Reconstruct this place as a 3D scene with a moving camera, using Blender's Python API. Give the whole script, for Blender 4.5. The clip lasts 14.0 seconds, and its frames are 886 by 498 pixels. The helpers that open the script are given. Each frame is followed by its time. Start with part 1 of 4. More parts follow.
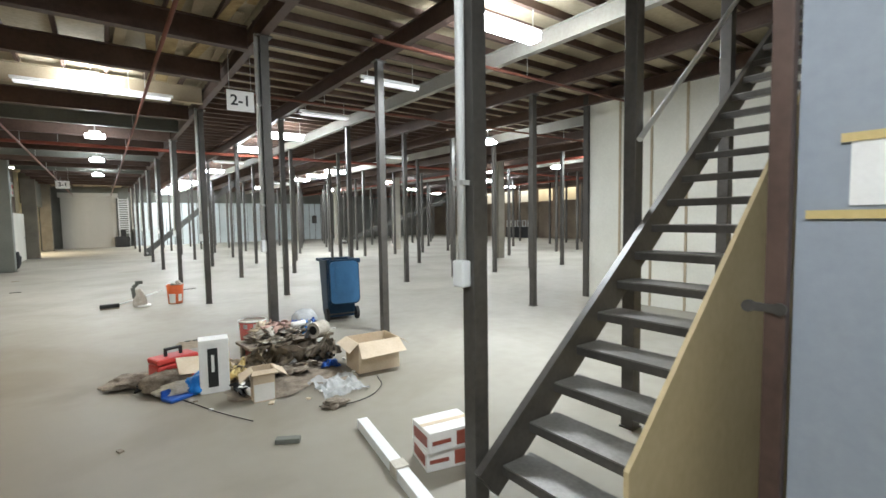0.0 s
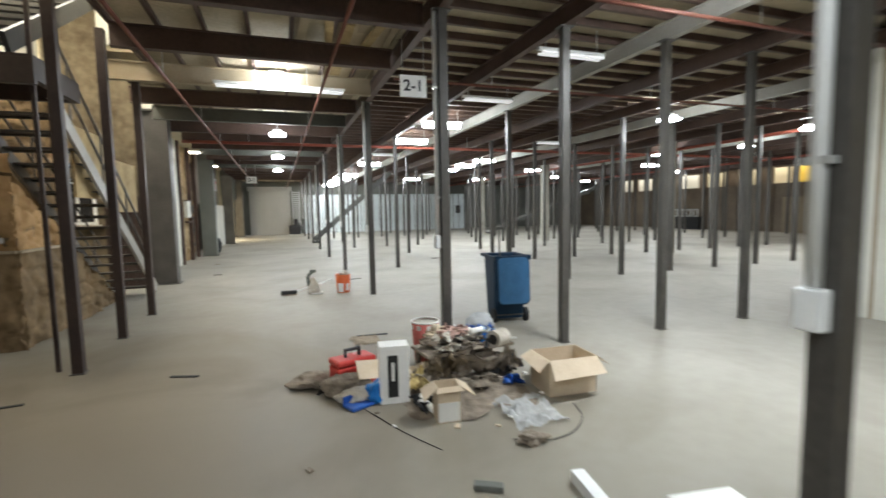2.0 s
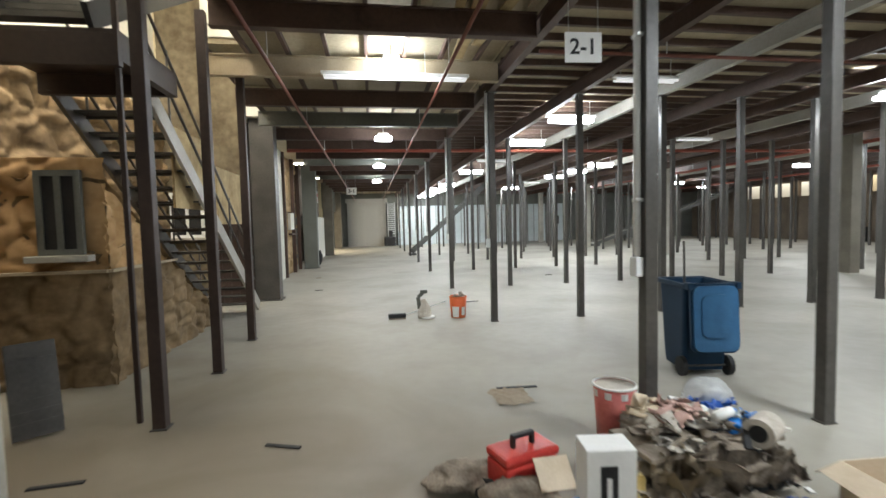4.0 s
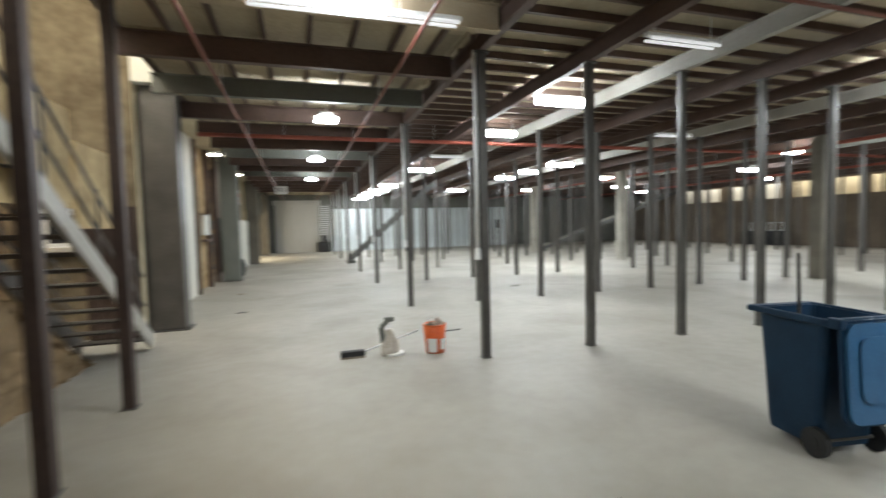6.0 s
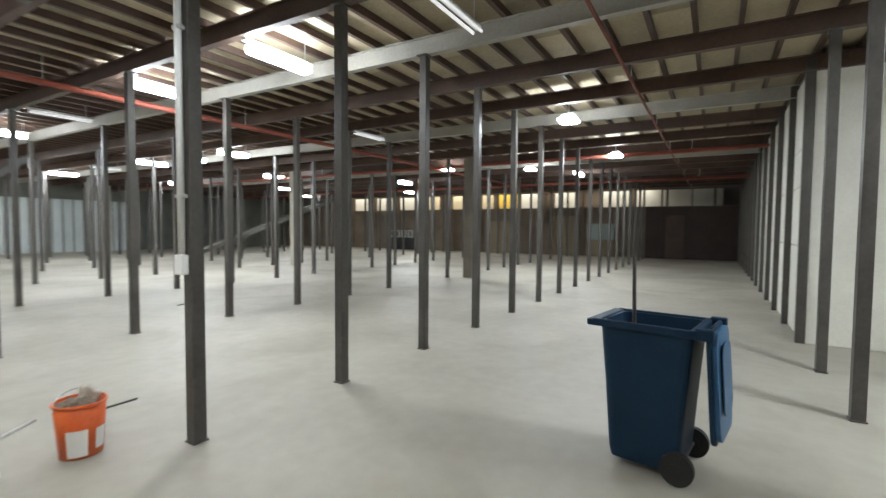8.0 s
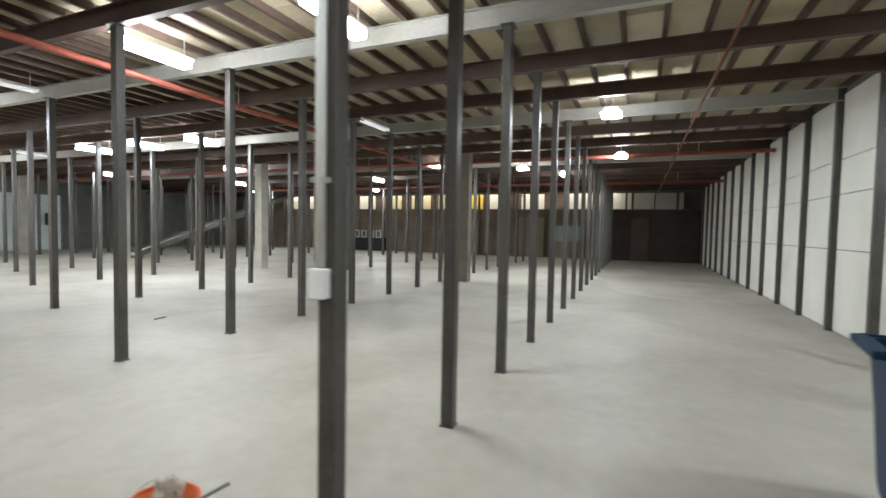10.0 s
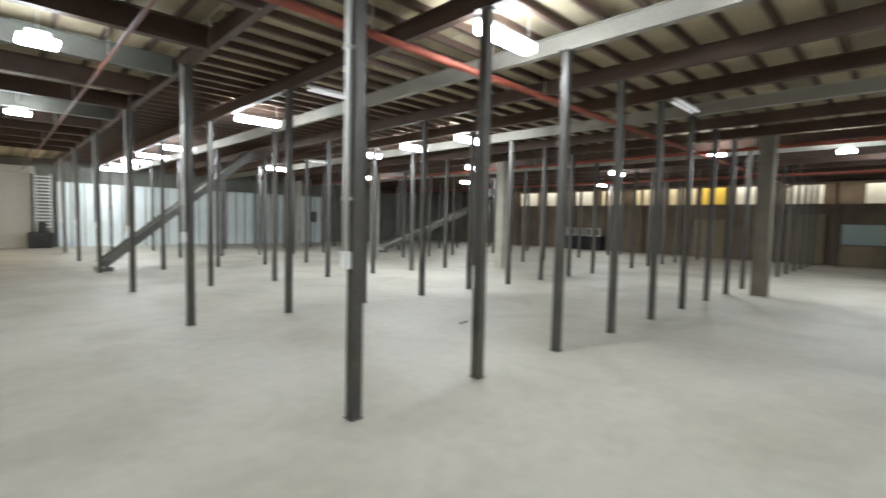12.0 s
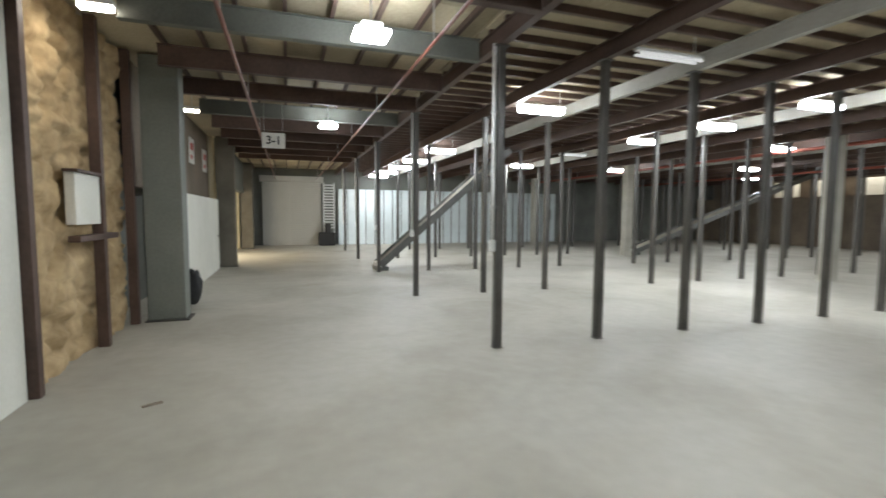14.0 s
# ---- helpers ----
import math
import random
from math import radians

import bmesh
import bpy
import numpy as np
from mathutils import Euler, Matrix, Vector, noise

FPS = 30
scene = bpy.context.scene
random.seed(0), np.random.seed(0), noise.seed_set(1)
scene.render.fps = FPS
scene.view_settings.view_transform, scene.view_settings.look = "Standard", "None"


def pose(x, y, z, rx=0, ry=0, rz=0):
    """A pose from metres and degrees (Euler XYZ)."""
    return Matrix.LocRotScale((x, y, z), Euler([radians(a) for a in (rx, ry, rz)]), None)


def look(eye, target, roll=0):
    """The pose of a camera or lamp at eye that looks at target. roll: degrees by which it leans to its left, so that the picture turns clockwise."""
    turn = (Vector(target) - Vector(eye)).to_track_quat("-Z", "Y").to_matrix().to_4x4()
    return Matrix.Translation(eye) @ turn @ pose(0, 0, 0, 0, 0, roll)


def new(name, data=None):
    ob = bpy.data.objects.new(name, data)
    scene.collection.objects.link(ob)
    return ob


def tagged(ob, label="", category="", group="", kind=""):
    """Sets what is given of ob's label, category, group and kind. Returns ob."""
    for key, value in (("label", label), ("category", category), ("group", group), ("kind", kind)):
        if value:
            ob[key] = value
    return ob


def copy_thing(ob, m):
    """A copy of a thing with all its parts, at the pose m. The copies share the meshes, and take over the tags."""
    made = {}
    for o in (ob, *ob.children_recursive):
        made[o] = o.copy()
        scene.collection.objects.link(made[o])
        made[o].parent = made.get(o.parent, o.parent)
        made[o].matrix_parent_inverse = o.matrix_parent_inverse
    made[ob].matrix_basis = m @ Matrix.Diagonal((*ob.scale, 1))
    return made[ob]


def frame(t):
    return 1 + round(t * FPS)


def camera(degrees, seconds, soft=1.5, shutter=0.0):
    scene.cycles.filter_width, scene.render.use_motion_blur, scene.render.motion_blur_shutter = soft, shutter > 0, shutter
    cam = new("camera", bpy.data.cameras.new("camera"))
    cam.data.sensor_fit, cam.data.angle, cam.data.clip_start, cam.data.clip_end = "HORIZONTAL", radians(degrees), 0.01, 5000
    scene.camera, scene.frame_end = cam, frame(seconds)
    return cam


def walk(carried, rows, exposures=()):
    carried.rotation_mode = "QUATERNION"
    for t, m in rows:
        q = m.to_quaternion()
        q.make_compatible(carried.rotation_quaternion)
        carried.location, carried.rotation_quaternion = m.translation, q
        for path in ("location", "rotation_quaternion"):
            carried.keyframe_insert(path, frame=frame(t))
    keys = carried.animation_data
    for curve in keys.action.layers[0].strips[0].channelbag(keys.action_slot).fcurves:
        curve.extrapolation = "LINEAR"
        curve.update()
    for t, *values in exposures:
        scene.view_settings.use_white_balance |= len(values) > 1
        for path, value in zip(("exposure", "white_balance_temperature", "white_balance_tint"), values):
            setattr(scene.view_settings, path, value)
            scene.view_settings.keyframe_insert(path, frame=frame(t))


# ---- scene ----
rows = [
    (0.0, -1.601, -5.599, 1.577, -36.52, -3.77, 0.86),
    (0.5, -1.613, -5.499, 1.623, -34.55, -4.09, 0.52),
    (1.0, -1.550, -5.291, 1.620, -30.05, -4.35, 0.22),
    (1.5, -1.628, -5.015, 1.618, -25.23, -4.60, 0.44),
    (2.0, -1.695, -4.689, 1.629, -19.67, -4.85, 1.08),
    (2.5, -1.771, -4.314, 1.659, -14.33, -4.40, 1.37),
    (3.0, -1.876, -3.960, 1.653, -8.96, -3.58, 1.37),
    (5.5, -2.079, -1.445, 1.615, -9.19, -2.96, 1.53),
    (6.0, -2.158, -0.970, 1.641, -17.44, -2.92, 1.38),
    (6.5, -2.111, -0.433, 1.628, -29.07, -3.15, 0.95),
    (7.0, -2.102, 0.107, 1.598, -40.77, -2.89, 0.45),
    (7.5, -2.012, 0.598, 1.564, -52.45, -2.77, 0.10),
    (10.0, -1.808, 2.912, 1.549, -67.00, -2.53, -1.05),
    (10.5, -1.890, 3.437, 1.602, -62.22, -2.61, -1.81),
    (11.0, -1.896, 3.984, 1.592, -55.56, -2.59, -1.58),
    (11.5, -1.940, 4.575, 1.628, -50.49, -3.27, -1.72),
    (12.0, -2.049, 5.149, 1.608, -44.39, -3.50, -1.31),
    (12.5, -2.153, 5.675, 1.625, -37.63, -3.46, -0.77),
    (13.0, -2.251, 6.227, 1.686, -31.67, -4.07, -0.35),
    (13.5, -2.386, 6.731, 1.674, -24.04, -4.11, -0.44),
    (14.0, -2.480, 7.278, 1.670, -18.66, -4.29, -0.38),
]
cam = camera(87.8, 14.0, soft=1.5, shutter=0.7)
walk(cam, [(t, pose(x, y, z, 90 + p, r, w)) for t, x, y, z, w, p, r in rows], exposures=[(0.0, 0.5), (1.0, 0.41), (2.0, 0.29), (3.2, 0.24), (6.0, 0.26), (10.0, 0.26), (12.0, 0.08), (14.0, 0.04)])

# ---- world and lamps ----
world = bpy.data.worlds.new("world")
scene.world = world
world.use_nodes = True
wn = world.node_tree.nodes
sky = wn.new("ShaderNodeTexSky")
sky.sky_type, sky.sun_disc = "NISHITA", False
sky.sun_elevation, sky.sun_rotation = radians(40), radians(250)
wn["Background"].inputs["Strength"].default_value = 0.1
world.node_tree.links.new(sky.outputs[0], wn["Background"].inputs["Color"])


def lamp(name, place, size, watts, colour, down=(0, 0, -1)):
    data = bpy.data.lights.new(name, "AREA")
    data.shape, data.size, data.size_y = "RECTANGLE", size[0], size[1]
    data.energy, data.color = watts, colour
    ob = new(name, data)
    ob.matrix_world = look(place, Vector(place) + Vector(down))
    return ob


COOL = (0.88, 0.95, 1.0)
WARM = (1.0, 0.86, 0.62)
# the tube at (15.7, 13.5) is an added source that brightens the far hall
TUBES = [(2.05, y) for y in (-1.9, 5.75, 8.4, 15.0, 21.0, 23.9, 26.4, 28.9, 31.2)] + \
        [(6.5, y) for y in (13.0, 15.1, 17.3, 24.0)] + \
        [(11.2, y) for y in (17.0, 24.0)] + [(15.7, y) for y in (5.5, 13.5, 21.5)] + [(20.3, y) for y in (16.5, 25.0)]
AISLE = [(-1.62, y) for y in (3.25, 7.35, 12.2, 17.5)]
LANE = [(6.55, 3.4), (11.2, 3.4), (11.7, 8.9), (12.9, 6.4)]
for x, y in TUBES:
    lamp("tube_light", (x, y, 3.545), (0.86, 0.13), (130 if y < 0 else 27) if x < 5 else 62, COOL)
# unseen lamp overhead, added to light the door and the stair's side board
lamp("entrance_light", (-1.9, -5.6, 3.545), (0.86, 0.13), 58, COOL)
for x, y in AISLE + LANE:
    lamp("bay_light", (x, y, 3.70 if y == 3.25 else 3.48), (0.34, 0.3), 22 if x < 0 else 45, COOL)
lamp("stairwell_daylight", (-5.2, 2.6, 6.7), (1.6, 3.8), 150, (1.0, 0.93, 0.80))
for y in (12.9, 17.8):
    lamp("bulkhead_light", (-4.25, y, 3.66), (0.3, 0.12), 8, (1.0, 0.93, 0.8))
lamp("side_opening_daylight", (-5.6, 26.5, 1.4), (2.4, 2.4), 240, WARM, (1, 0, -0.25))


# ---- materials ----
def material(name, low, high, rough=0.6, metal=0.0, scale=3.0, fine=40.0, bump=0.15, specular=0.4):
    m = bpy.data.materials.new(name)
    m.use_nodes = True
    n, l = m.node_tree.nodes, m.node_tree.links
    b = n["Principled BSDF"]
    co = n.new("ShaderNodeTexCoord")
    big, small = n.new("ShaderNodeTexNoise"), n.new("ShaderNodeTexNoise")
    big.inputs["Scale"].default_value, big.inputs["Detail"].default_value = scale, 5
    small.inputs["Scale"].default_value, small.inputs["Detail"].default_value = fine, 4
    l.new(co.outputs["Object"], big.inputs["Vector"]), l.new(co.outputs["Object"], small.inputs["Vector"])
    mix = n.new("ShaderNodeMath")
    mix.operation = "MULTIPLY_ADD"
    mix.inputs[1].default_value = 0.35
    l.new(small.outputs["Fac"], mix.inputs[0])
    half = n.new("ShaderNodeMath")
    half.operation = "MULTIPLY"
    half.inputs[1].default_value = 0.65
    l.new(big.outputs["Fac"], half.inputs[0]), l.new(half.outputs[0], mix.inputs[2])
    ramp = n.new("ShaderNodeValToRGB")
    ramp.color_ramp.elements[0].position, ramp.color_ramp.elements[1].position = 0.32, 0.68
    ramp.color_ramp.elements[0].color, ramp.color_ramp.elements[1].color = (*low, 1), (*high, 1)
    l.new(mix.outputs[0], ramp.inputs[0]), l.new(ramp.outputs[0], b.inputs["Base Color"])
    b.inputs["Roughness"].default_value, b.inputs["Metallic"].default_value = rough, metal
    b.inputs["Specular IOR Level"].default_value = specular
    if bump:
        bp = n.new("ShaderNodeBump")
        bp.inputs["Strength"].default_value, bp.inputs["Distance"].default_value = bump, 0.01
        l.new(small.outputs["Fac"], bp.inputs["Height"]), l.new(bp.outputs[0], b.inputs["Normal"])
    return m


def floor_material():
    """Painted concrete: scuffs, damp stains, trodden brown dust and painted-in shade near the entrance."""
    m = material("painted_concrete", (0.322, 0.305, 0.257), (0.415, 0.395, 0.342), 0.46, 0, 0.5, 6.0, 0.05)
    n, l = m.node_tree.nodes, m.node_tree.links
    b = n["Principled BSDF"]
    ramp = [x for x in n if x.type == "VALTORGB"][0]
    co = [x for x in n if x.type == "TEX_COORD"][0]
    st = n.new("ShaderNodeTexNoise")
    st.inputs["Scale"].default_value, st.inputs["Detail"].default_value, st.inputs["Distortion"].default_value = 0.55, 7, 0.8
    l.new(co.outputs["Object"], st.inputs["Vector"])
    sr = n.new("ShaderNodeValToRGB")
    sr.color_ramp.elements[0].position, sr.color_ramp.elements[1].position = 0.46, 0.72
    sr.color_ramp.elements[0].color, sr.color_ramp.elements[1].color = (0, 0, 0, 1), (0.3, 0.3, 0.3, 1)
    l.new(st.outputs["Fac"], sr.inputs[0])
    # dust round the entrance, with the dim corner's shade painted in as radial darkening
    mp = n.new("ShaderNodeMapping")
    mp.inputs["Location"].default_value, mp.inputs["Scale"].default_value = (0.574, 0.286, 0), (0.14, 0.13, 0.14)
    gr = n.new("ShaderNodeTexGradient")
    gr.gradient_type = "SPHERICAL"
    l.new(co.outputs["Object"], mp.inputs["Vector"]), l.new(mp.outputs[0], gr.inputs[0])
    dust_shade = n.new("ShaderNodeMath")
    dust_shade.operation = "MULTIPLY_ADD"
    dust_shade.inputs[1].default_value = 1.3
    l.new(gr.outputs["Fac"], dust_shade.inputs[0]), l.new(sr.outputs[0], dust_shade.inputs[2])
    dust_shade.use_clamp = True
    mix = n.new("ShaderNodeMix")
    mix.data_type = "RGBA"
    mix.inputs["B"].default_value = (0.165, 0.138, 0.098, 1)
    l.new(dust_shade.outputs[0], mix.inputs["Factor"]), l.new(ramp.outputs[0], mix.inputs["A"])
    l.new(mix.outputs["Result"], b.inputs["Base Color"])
    ro = n.new("ShaderNodeMapRange")
    ro.inputs["To Min"].default_value, ro.inputs["To Max"].default_value = 0.42, 0.7
    l.new(st.outputs["Fac"], ro.inputs[0]), l.new(ro.outputs[0], b.inputs["Roughness"])
    return m


def varied(m, amount):
    """Gives each loose piece of a joined mesh its own tone."""
    n, l = m.node_tree.nodes, m.node_tree.links
    b = n["Principled BSDF"]
    src = b.inputs["Base Color"].links[0].from_socket
    geo, hsv, mr = n.new("ShaderNodeNewGeometry"), n.new("ShaderNodeHueSaturation"), n.new("ShaderNodeMapRange")
    mr.inputs["To Min"].default_value, mr.inputs["To Max"].default_value = 1 - amount, 1 + amount
    l.new(geo.outputs["Random Per Island"], mr.inputs[0]), l.new(mr.outputs[0], hsv.inputs["Value"])
    l.new(src, hsv.inputs["Color"]), l.new(hsv.outputs[0], b.inputs["Base Color"])
    return m


def glow(name, colour, strength):
    m = bpy.data.materials.new(name)
    m.use_nodes = True
    b = m.node_tree.nodes["Principled BSDF"]
    b.inputs["Base Color"].default_value = (0.9, 0.9, 0.9, 1)
    b.inputs["Emission Color"].default_value, b.inputs["Emission Strength"].default_value = (*colour, 1), strength
    return m


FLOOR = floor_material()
STEEL = material("dark_painted_steel", (0.046, 0.042, 0.037), (0.092, 0.084, 0.075), 0.42, 0.1, 2.5, 30, 0.1, 0.5)
GIRDER = material("brown_primed_steel", (0.060, 0.036, 0.028), (0.12, 0.075, 0.058), 0.55, 0.1, 1.5, 20, 0.1)
RED = material("red_oxide_paint", (0.22, 0.05, 0.03), (0.34, 0.09, 0.06), 0.5, 0, 2, 25, 0.1)
DULL_RED = material("faded_red_paint", (0.13, 0.045, 0.03), (0.22, 0.08, 0.055), 0.45, 0, 2, 25, 0.1)
PALE_BEAM = material("pale_timber", (0.33, 0.27, 0.18), (0.46, 0.38, 0.27), 0.7, 0, 3, 40, 0.2)
DECK = varied(material("raw_chipboard_deck", (0.31, 0.262, 0.178), (0.50, 0.43, 0.305), 0.85, 0, 0.8, 25, 0.2), 0.28)
PANEL = material("off_white_sheet_panel", (0.66, 0.65, 0.58), (0.79, 0.78, 0.71), 0.5, 0, 1.2, 30, 0.05)
COLD_PANEL = varied(material("galvanised_sheet", (0.55, 0.61, 0.62), (0.70, 0.76, 0.77), 0.42, 0.1, 1.5, 30, 0.05), 0.16)
GREY_PAINT = material("grey_painted_concrete", (0.10, 0.104, 0.09), (0.16, 0.164, 0.145), 0.6, 0, 1.5, 30, 0.15)
PILLAR_GREY = material("green_grey_paint", (0.135, 0.145, 0.125), (0.205, 0.215, 0.19), 0.6, 0, 1.2, 25, 0.15)
CONCRETE = material("bare_concrete", (0.34, 0.32, 0.27), (0.50, 0.48, 0.42), 0.8, 0, 2, 30, 0.25)
STONE = material("rubble_stone", (0.11, 0.072, 0.036), (0.31, 0.215, 0.115), 0.9, 0, 2.4, 12, 0.5)
PALE_STONE = material("pale_rubble_stone", (0.28, 0.19, 0.095), (0.56, 0.42, 0.24), 0.9, 0, 2.6, 10, 0.5)
WORN_STONE = material("weathered_stone", (0.09, 0.068, 0.04), (0.25, 0.205, 0.135), 0.9, 0, 1.4, 8, 0.4)
SHUTTER = material("grey_shutter_slats", (0.38, 0.375, 0.34), (0.48, 0.475, 0.44), 0.5, 0, 1.2, 30, 0.05)
RENDER = material("orange_brown_render", (0.30, 0.165, 0.065), (0.56, 0.37, 0.18), 0.9, 0, 2.2, 9, 0.4)
DARK_BROWN = material("dark_brown_paint", (0.026, 0.015, 0.011), (0.055, 0.034, 0.026), 0.55, 0, 1.6, 20, 0.1)
OSB = material("strand_board", (0.30, 0.21, 0.095), (0.56, 0.43, 0.23), 0.8, 0, 3.2, 14, 0.4)
BOARD = material("plain_board", (0.42, 0.33, 0.18), (0.55, 0.44, 0.26), 0.6, 0, 1.3, 20, 0.05)
DULL_BOARD = material("dull_brown_board", (0.20, 0.155, 0.10), (0.31, 0.25, 0.175), 0.75, 0, 1.2, 20, 0.1)
DARK_CONCRETE = material("dirty_concrete", (0.13, 0.115, 0.09), (0.21, 0.19, 0.15), 0.8, 0, 2, 30, 0.25)
TEAL = material("pale_teal_sheet", (0.30, 0.38, 0.36), (0.40, 0.48, 0.46), 0.5, 0, 1.5, 20, 0.05)
TREAD = material("worn_steel_tread", (0.12, 0.115, 0.105), (0.24, 0.23, 0.215), 0.4, 0.2, 5, 45, 0.15)
BROWN_WALL = material("brown_hardboard", (0.12, 0.092, 0.066), (0.23, 0.18, 0.13), 0.75, 0, 0.9, 15, 0.1)
CREAM = material("cream_plaster", (0.62, 0.54, 0.36), (0.74, 0.66, 0.47), 0.8, 0, 1.5, 30, 0.1)
BLUE_GREY = material("blue_grey_paint", (0.25, 0.28, 0.32), (0.32, 0.35, 0.39), 0.5, 0, 1.2, 25, 0.08)
WHITE = material("white_enamel", (0.74, 0.75, 0.74), (0.84, 0.85, 0.84), 0.35, 0, 4, 40, 0.03)
# dusty stringer colour; on the hall girders it stands in for lamplight
DUSTY_LIT_GALV = material("dusty_and_lamplit_steel", (0.30, 0.285, 0.25), (0.42, 0.405, 0.365), 0.5, 0.2, 1.5, 25, 0.08)
GALV = material("galvanised_conduit", (0.48, 0.48, 0.46), (0.64, 0.64, 0.62), 0.35, 0.4, 5, 50, 0.05)
BLUE = material("blue_bin_plastic", (0.006, 0.023, 0.05), (0.010, 0.036, 0.075), 0.52, 0, 3, 60, 0.08, 0.22)
BLUE_LID = material("blue_lid_plastic", (0.024, 0.095, 0.20), (0.042, 0.14, 0.28), 0.4, 0, 5, 60, 0.05)
BLACK = material("black_rubber", (0.010, 0.010, 0.011), (0.022, 0.022, 0.022), 0.6, 0, 6, 60, 0.1)
ORANGE = material("orange_plastic", (0.62, 0.10, 0.025), (0.75, 0.16, 0.04), 0.4, 0, 5, 40, 0.03)
BRIGHT_BLUE = material("bright_blue_plastic", (0.01, 0.16, 0.55), (0.02, 0.26, 0.70), 0.35, 0, 5, 40, 0.03)
DEEP_BLUE = material("deep_blue_plastic", (0.01, 0.06, 0.28), (0.02, 0.10, 0.38), 0.4, 0, 5, 40, 0.03)
PINK = material("faded_pink_cloth", (0.40, 0.24, 0.20), (0.58, 0.40, 0.34), 0.9, 0, 7, 40, 0.3)
CARD = material("corrugated_card", (0.54, 0.43, 0.30), (0.67, 0.56, 0.42), 0.8, 0, 5, 60, 0.1)
PAPER = material("white_card", (0.74, 0.73, 0.70), (0.84, 0.83, 0.80), 0.6, 0, 6, 60, 0.05)
TIN_RED = material("faded_red_tin", (0.42, 0.09, 0.075), (0.58, 0.17, 0.14), 0.45, 0, 7, 40, 0.05)
RED_PAINT = material("red_plastic", (0.45, 0.03, 0.025), (0.60, 0.07, 0.05), 0.4, 0, 5, 40, 0.05)
RAG = material("dirty_cloth", (0.10, 0.075, 0.055), (0.32, 0.27, 0.21), 0.9, 0, 9, 60, 0.4)
PALE_RAG = material("pale_cloth", (0.38, 0.34, 0.28), (0.60, 0.56, 0.49), 0.9, 0, 9, 60, 0.4)
CLEAR = material("cloudy_plastic_film", (0.50, 0.52, 0.52), (0.72, 0.74, 0.74), 0.3, 0, 8, 30, 0.2, 0.5)
CLEAR.node_tree.nodes["Principled BSDF"].inputs["Alpha"].default_value = 0.5
YELLOW = material("yellow_sheet", (0.70, 0.48, 0.06), (0.85, 0.62, 0.12), 0.5, 0, 2, 20, 0.03)
TAPE = material("masking_tape", (0.50, 0.38, 0.15), (0.62, 0.48, 0.22), 0.6, 0, 6, 60, 0.05)
CONVEYOR = material("conveyor_steel", (0.085, 0.085, 0.08), (0.15, 0.15, 0.14), 0.45, 0.3, 3, 30, 0.1)
INK = material("black_ink", (0.012, 0.012, 0.012), (0.02, 0.02, 0.02), 0.6, 0, 6, 60, 0)
LIT = glow("lit_diffuser", (0.86, 0.94, 1.0), 75)
LIT_AISLE = glow("lit_lens", (0.86, 0.94, 1.0), 90)
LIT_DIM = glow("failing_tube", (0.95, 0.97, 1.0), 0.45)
LIT_WARM = glow("lit_bulkhead", (1.0, 0.93, 0.8), 20)
DAYLIGHT = glow("daylit_glazing", (1.0, 0.94, 0.84), 15)


# ---- building helpers ----
def box(bm, lo, hi, bevel=0.0):
    lo, hi = Vector(lo), Vector(hi)
    made = bmesh.ops.create_cube(bm, size=1)["verts"]
    bmesh.ops.scale(bm, vec=hi - lo, verts=made)
    bmesh.ops.translate(bm, vec=(lo + hi) / 2, verts=made)
    if bevel:
        edges = list({e for v in made for e in v.link_edges})
        made = bmesh.ops.bevel(bm, geom=edges, offset=bevel, segments=2, affect="EDGES", profile=0.5)["verts"]
    return made


def rod(bm, a, b, r, seg=10, r2=None):
    a, b = Vector(a), Vector(b)
    d = b - a
    m = Matrix.Translation((a + b) / 2) @ d.to_track_quat("Z", "Y").to_matrix().to_4x4()
    return bmesh.ops.create_cone(bm, cap_ends=True, segments=seg, radius1=r, radius2=r if r2 is None else r2, depth=d.length, matrix=m)["verts"]


def bar(bm, a, b, w, h):
    """A straight bar of width w and height h from a to b."""
    a, b = Vector(a), Vector(b)
    d = b - a
    side = d.cross(Vector((0, 0, 1)))
    side = (side if side.length > 1e-4 else Vector((1, 0, 0))).normalized()
    up = side.cross(d).normalized()
    m = Matrix((side, d.normalized(), up)).transposed().to_4x4()
    made = bmesh.ops.create_cube(bm, size=1)["verts"]
    bmesh.ops.scale(bm, vec=(w, d.length, h), verts=made)
    bmesh.ops.transform(bm, matrix=Matrix.Translation((a + b) / 2) @ m, verts=made)
    return made


def slab(corners, thick):
    """A flat piece of any outline with thickness."""
    bm = bmesh.new()
    bm.faces.new([bm.verts.new(v) for v in corners])
    bm.normal_update()
    bmesh.ops.solidify(bm, geom=bm.faces[:], thickness=thick)
    bmesh.ops.recalc_face_normals(bm, faces=bm.faces[:])
    return bm


def mesh_of(name, bm, mat, smooth=False):
    me = bpy.data.meshes.new(name)
    bm.normal_update()
    for f in bm.faces:
        f.smooth = smooth
    bm.to_mesh(me)
    bm.free()
    me.materials.append(mat)
    return me


def part(name, bm, mat, parent=None, label="", smooth=False):
    ob = new(name, mesh_of(name, bm, mat, smooth))
    if parent is not None:
        ob.parent = parent
    return tagged(ob, label)


def made(fn, *calls):
    """A bmesh filled by calling fn once for each tuple of arguments."""
    bm = bmesh.new()
    for c in calls:
        fn(bm, *c)
    return bm


def thing(name, place, label, category, group="", turn=0.0):
    ob = new(name)
    ob.matrix_world = pose(*place, 0, 0, turn)
    return tagged(ob, label, category, group)


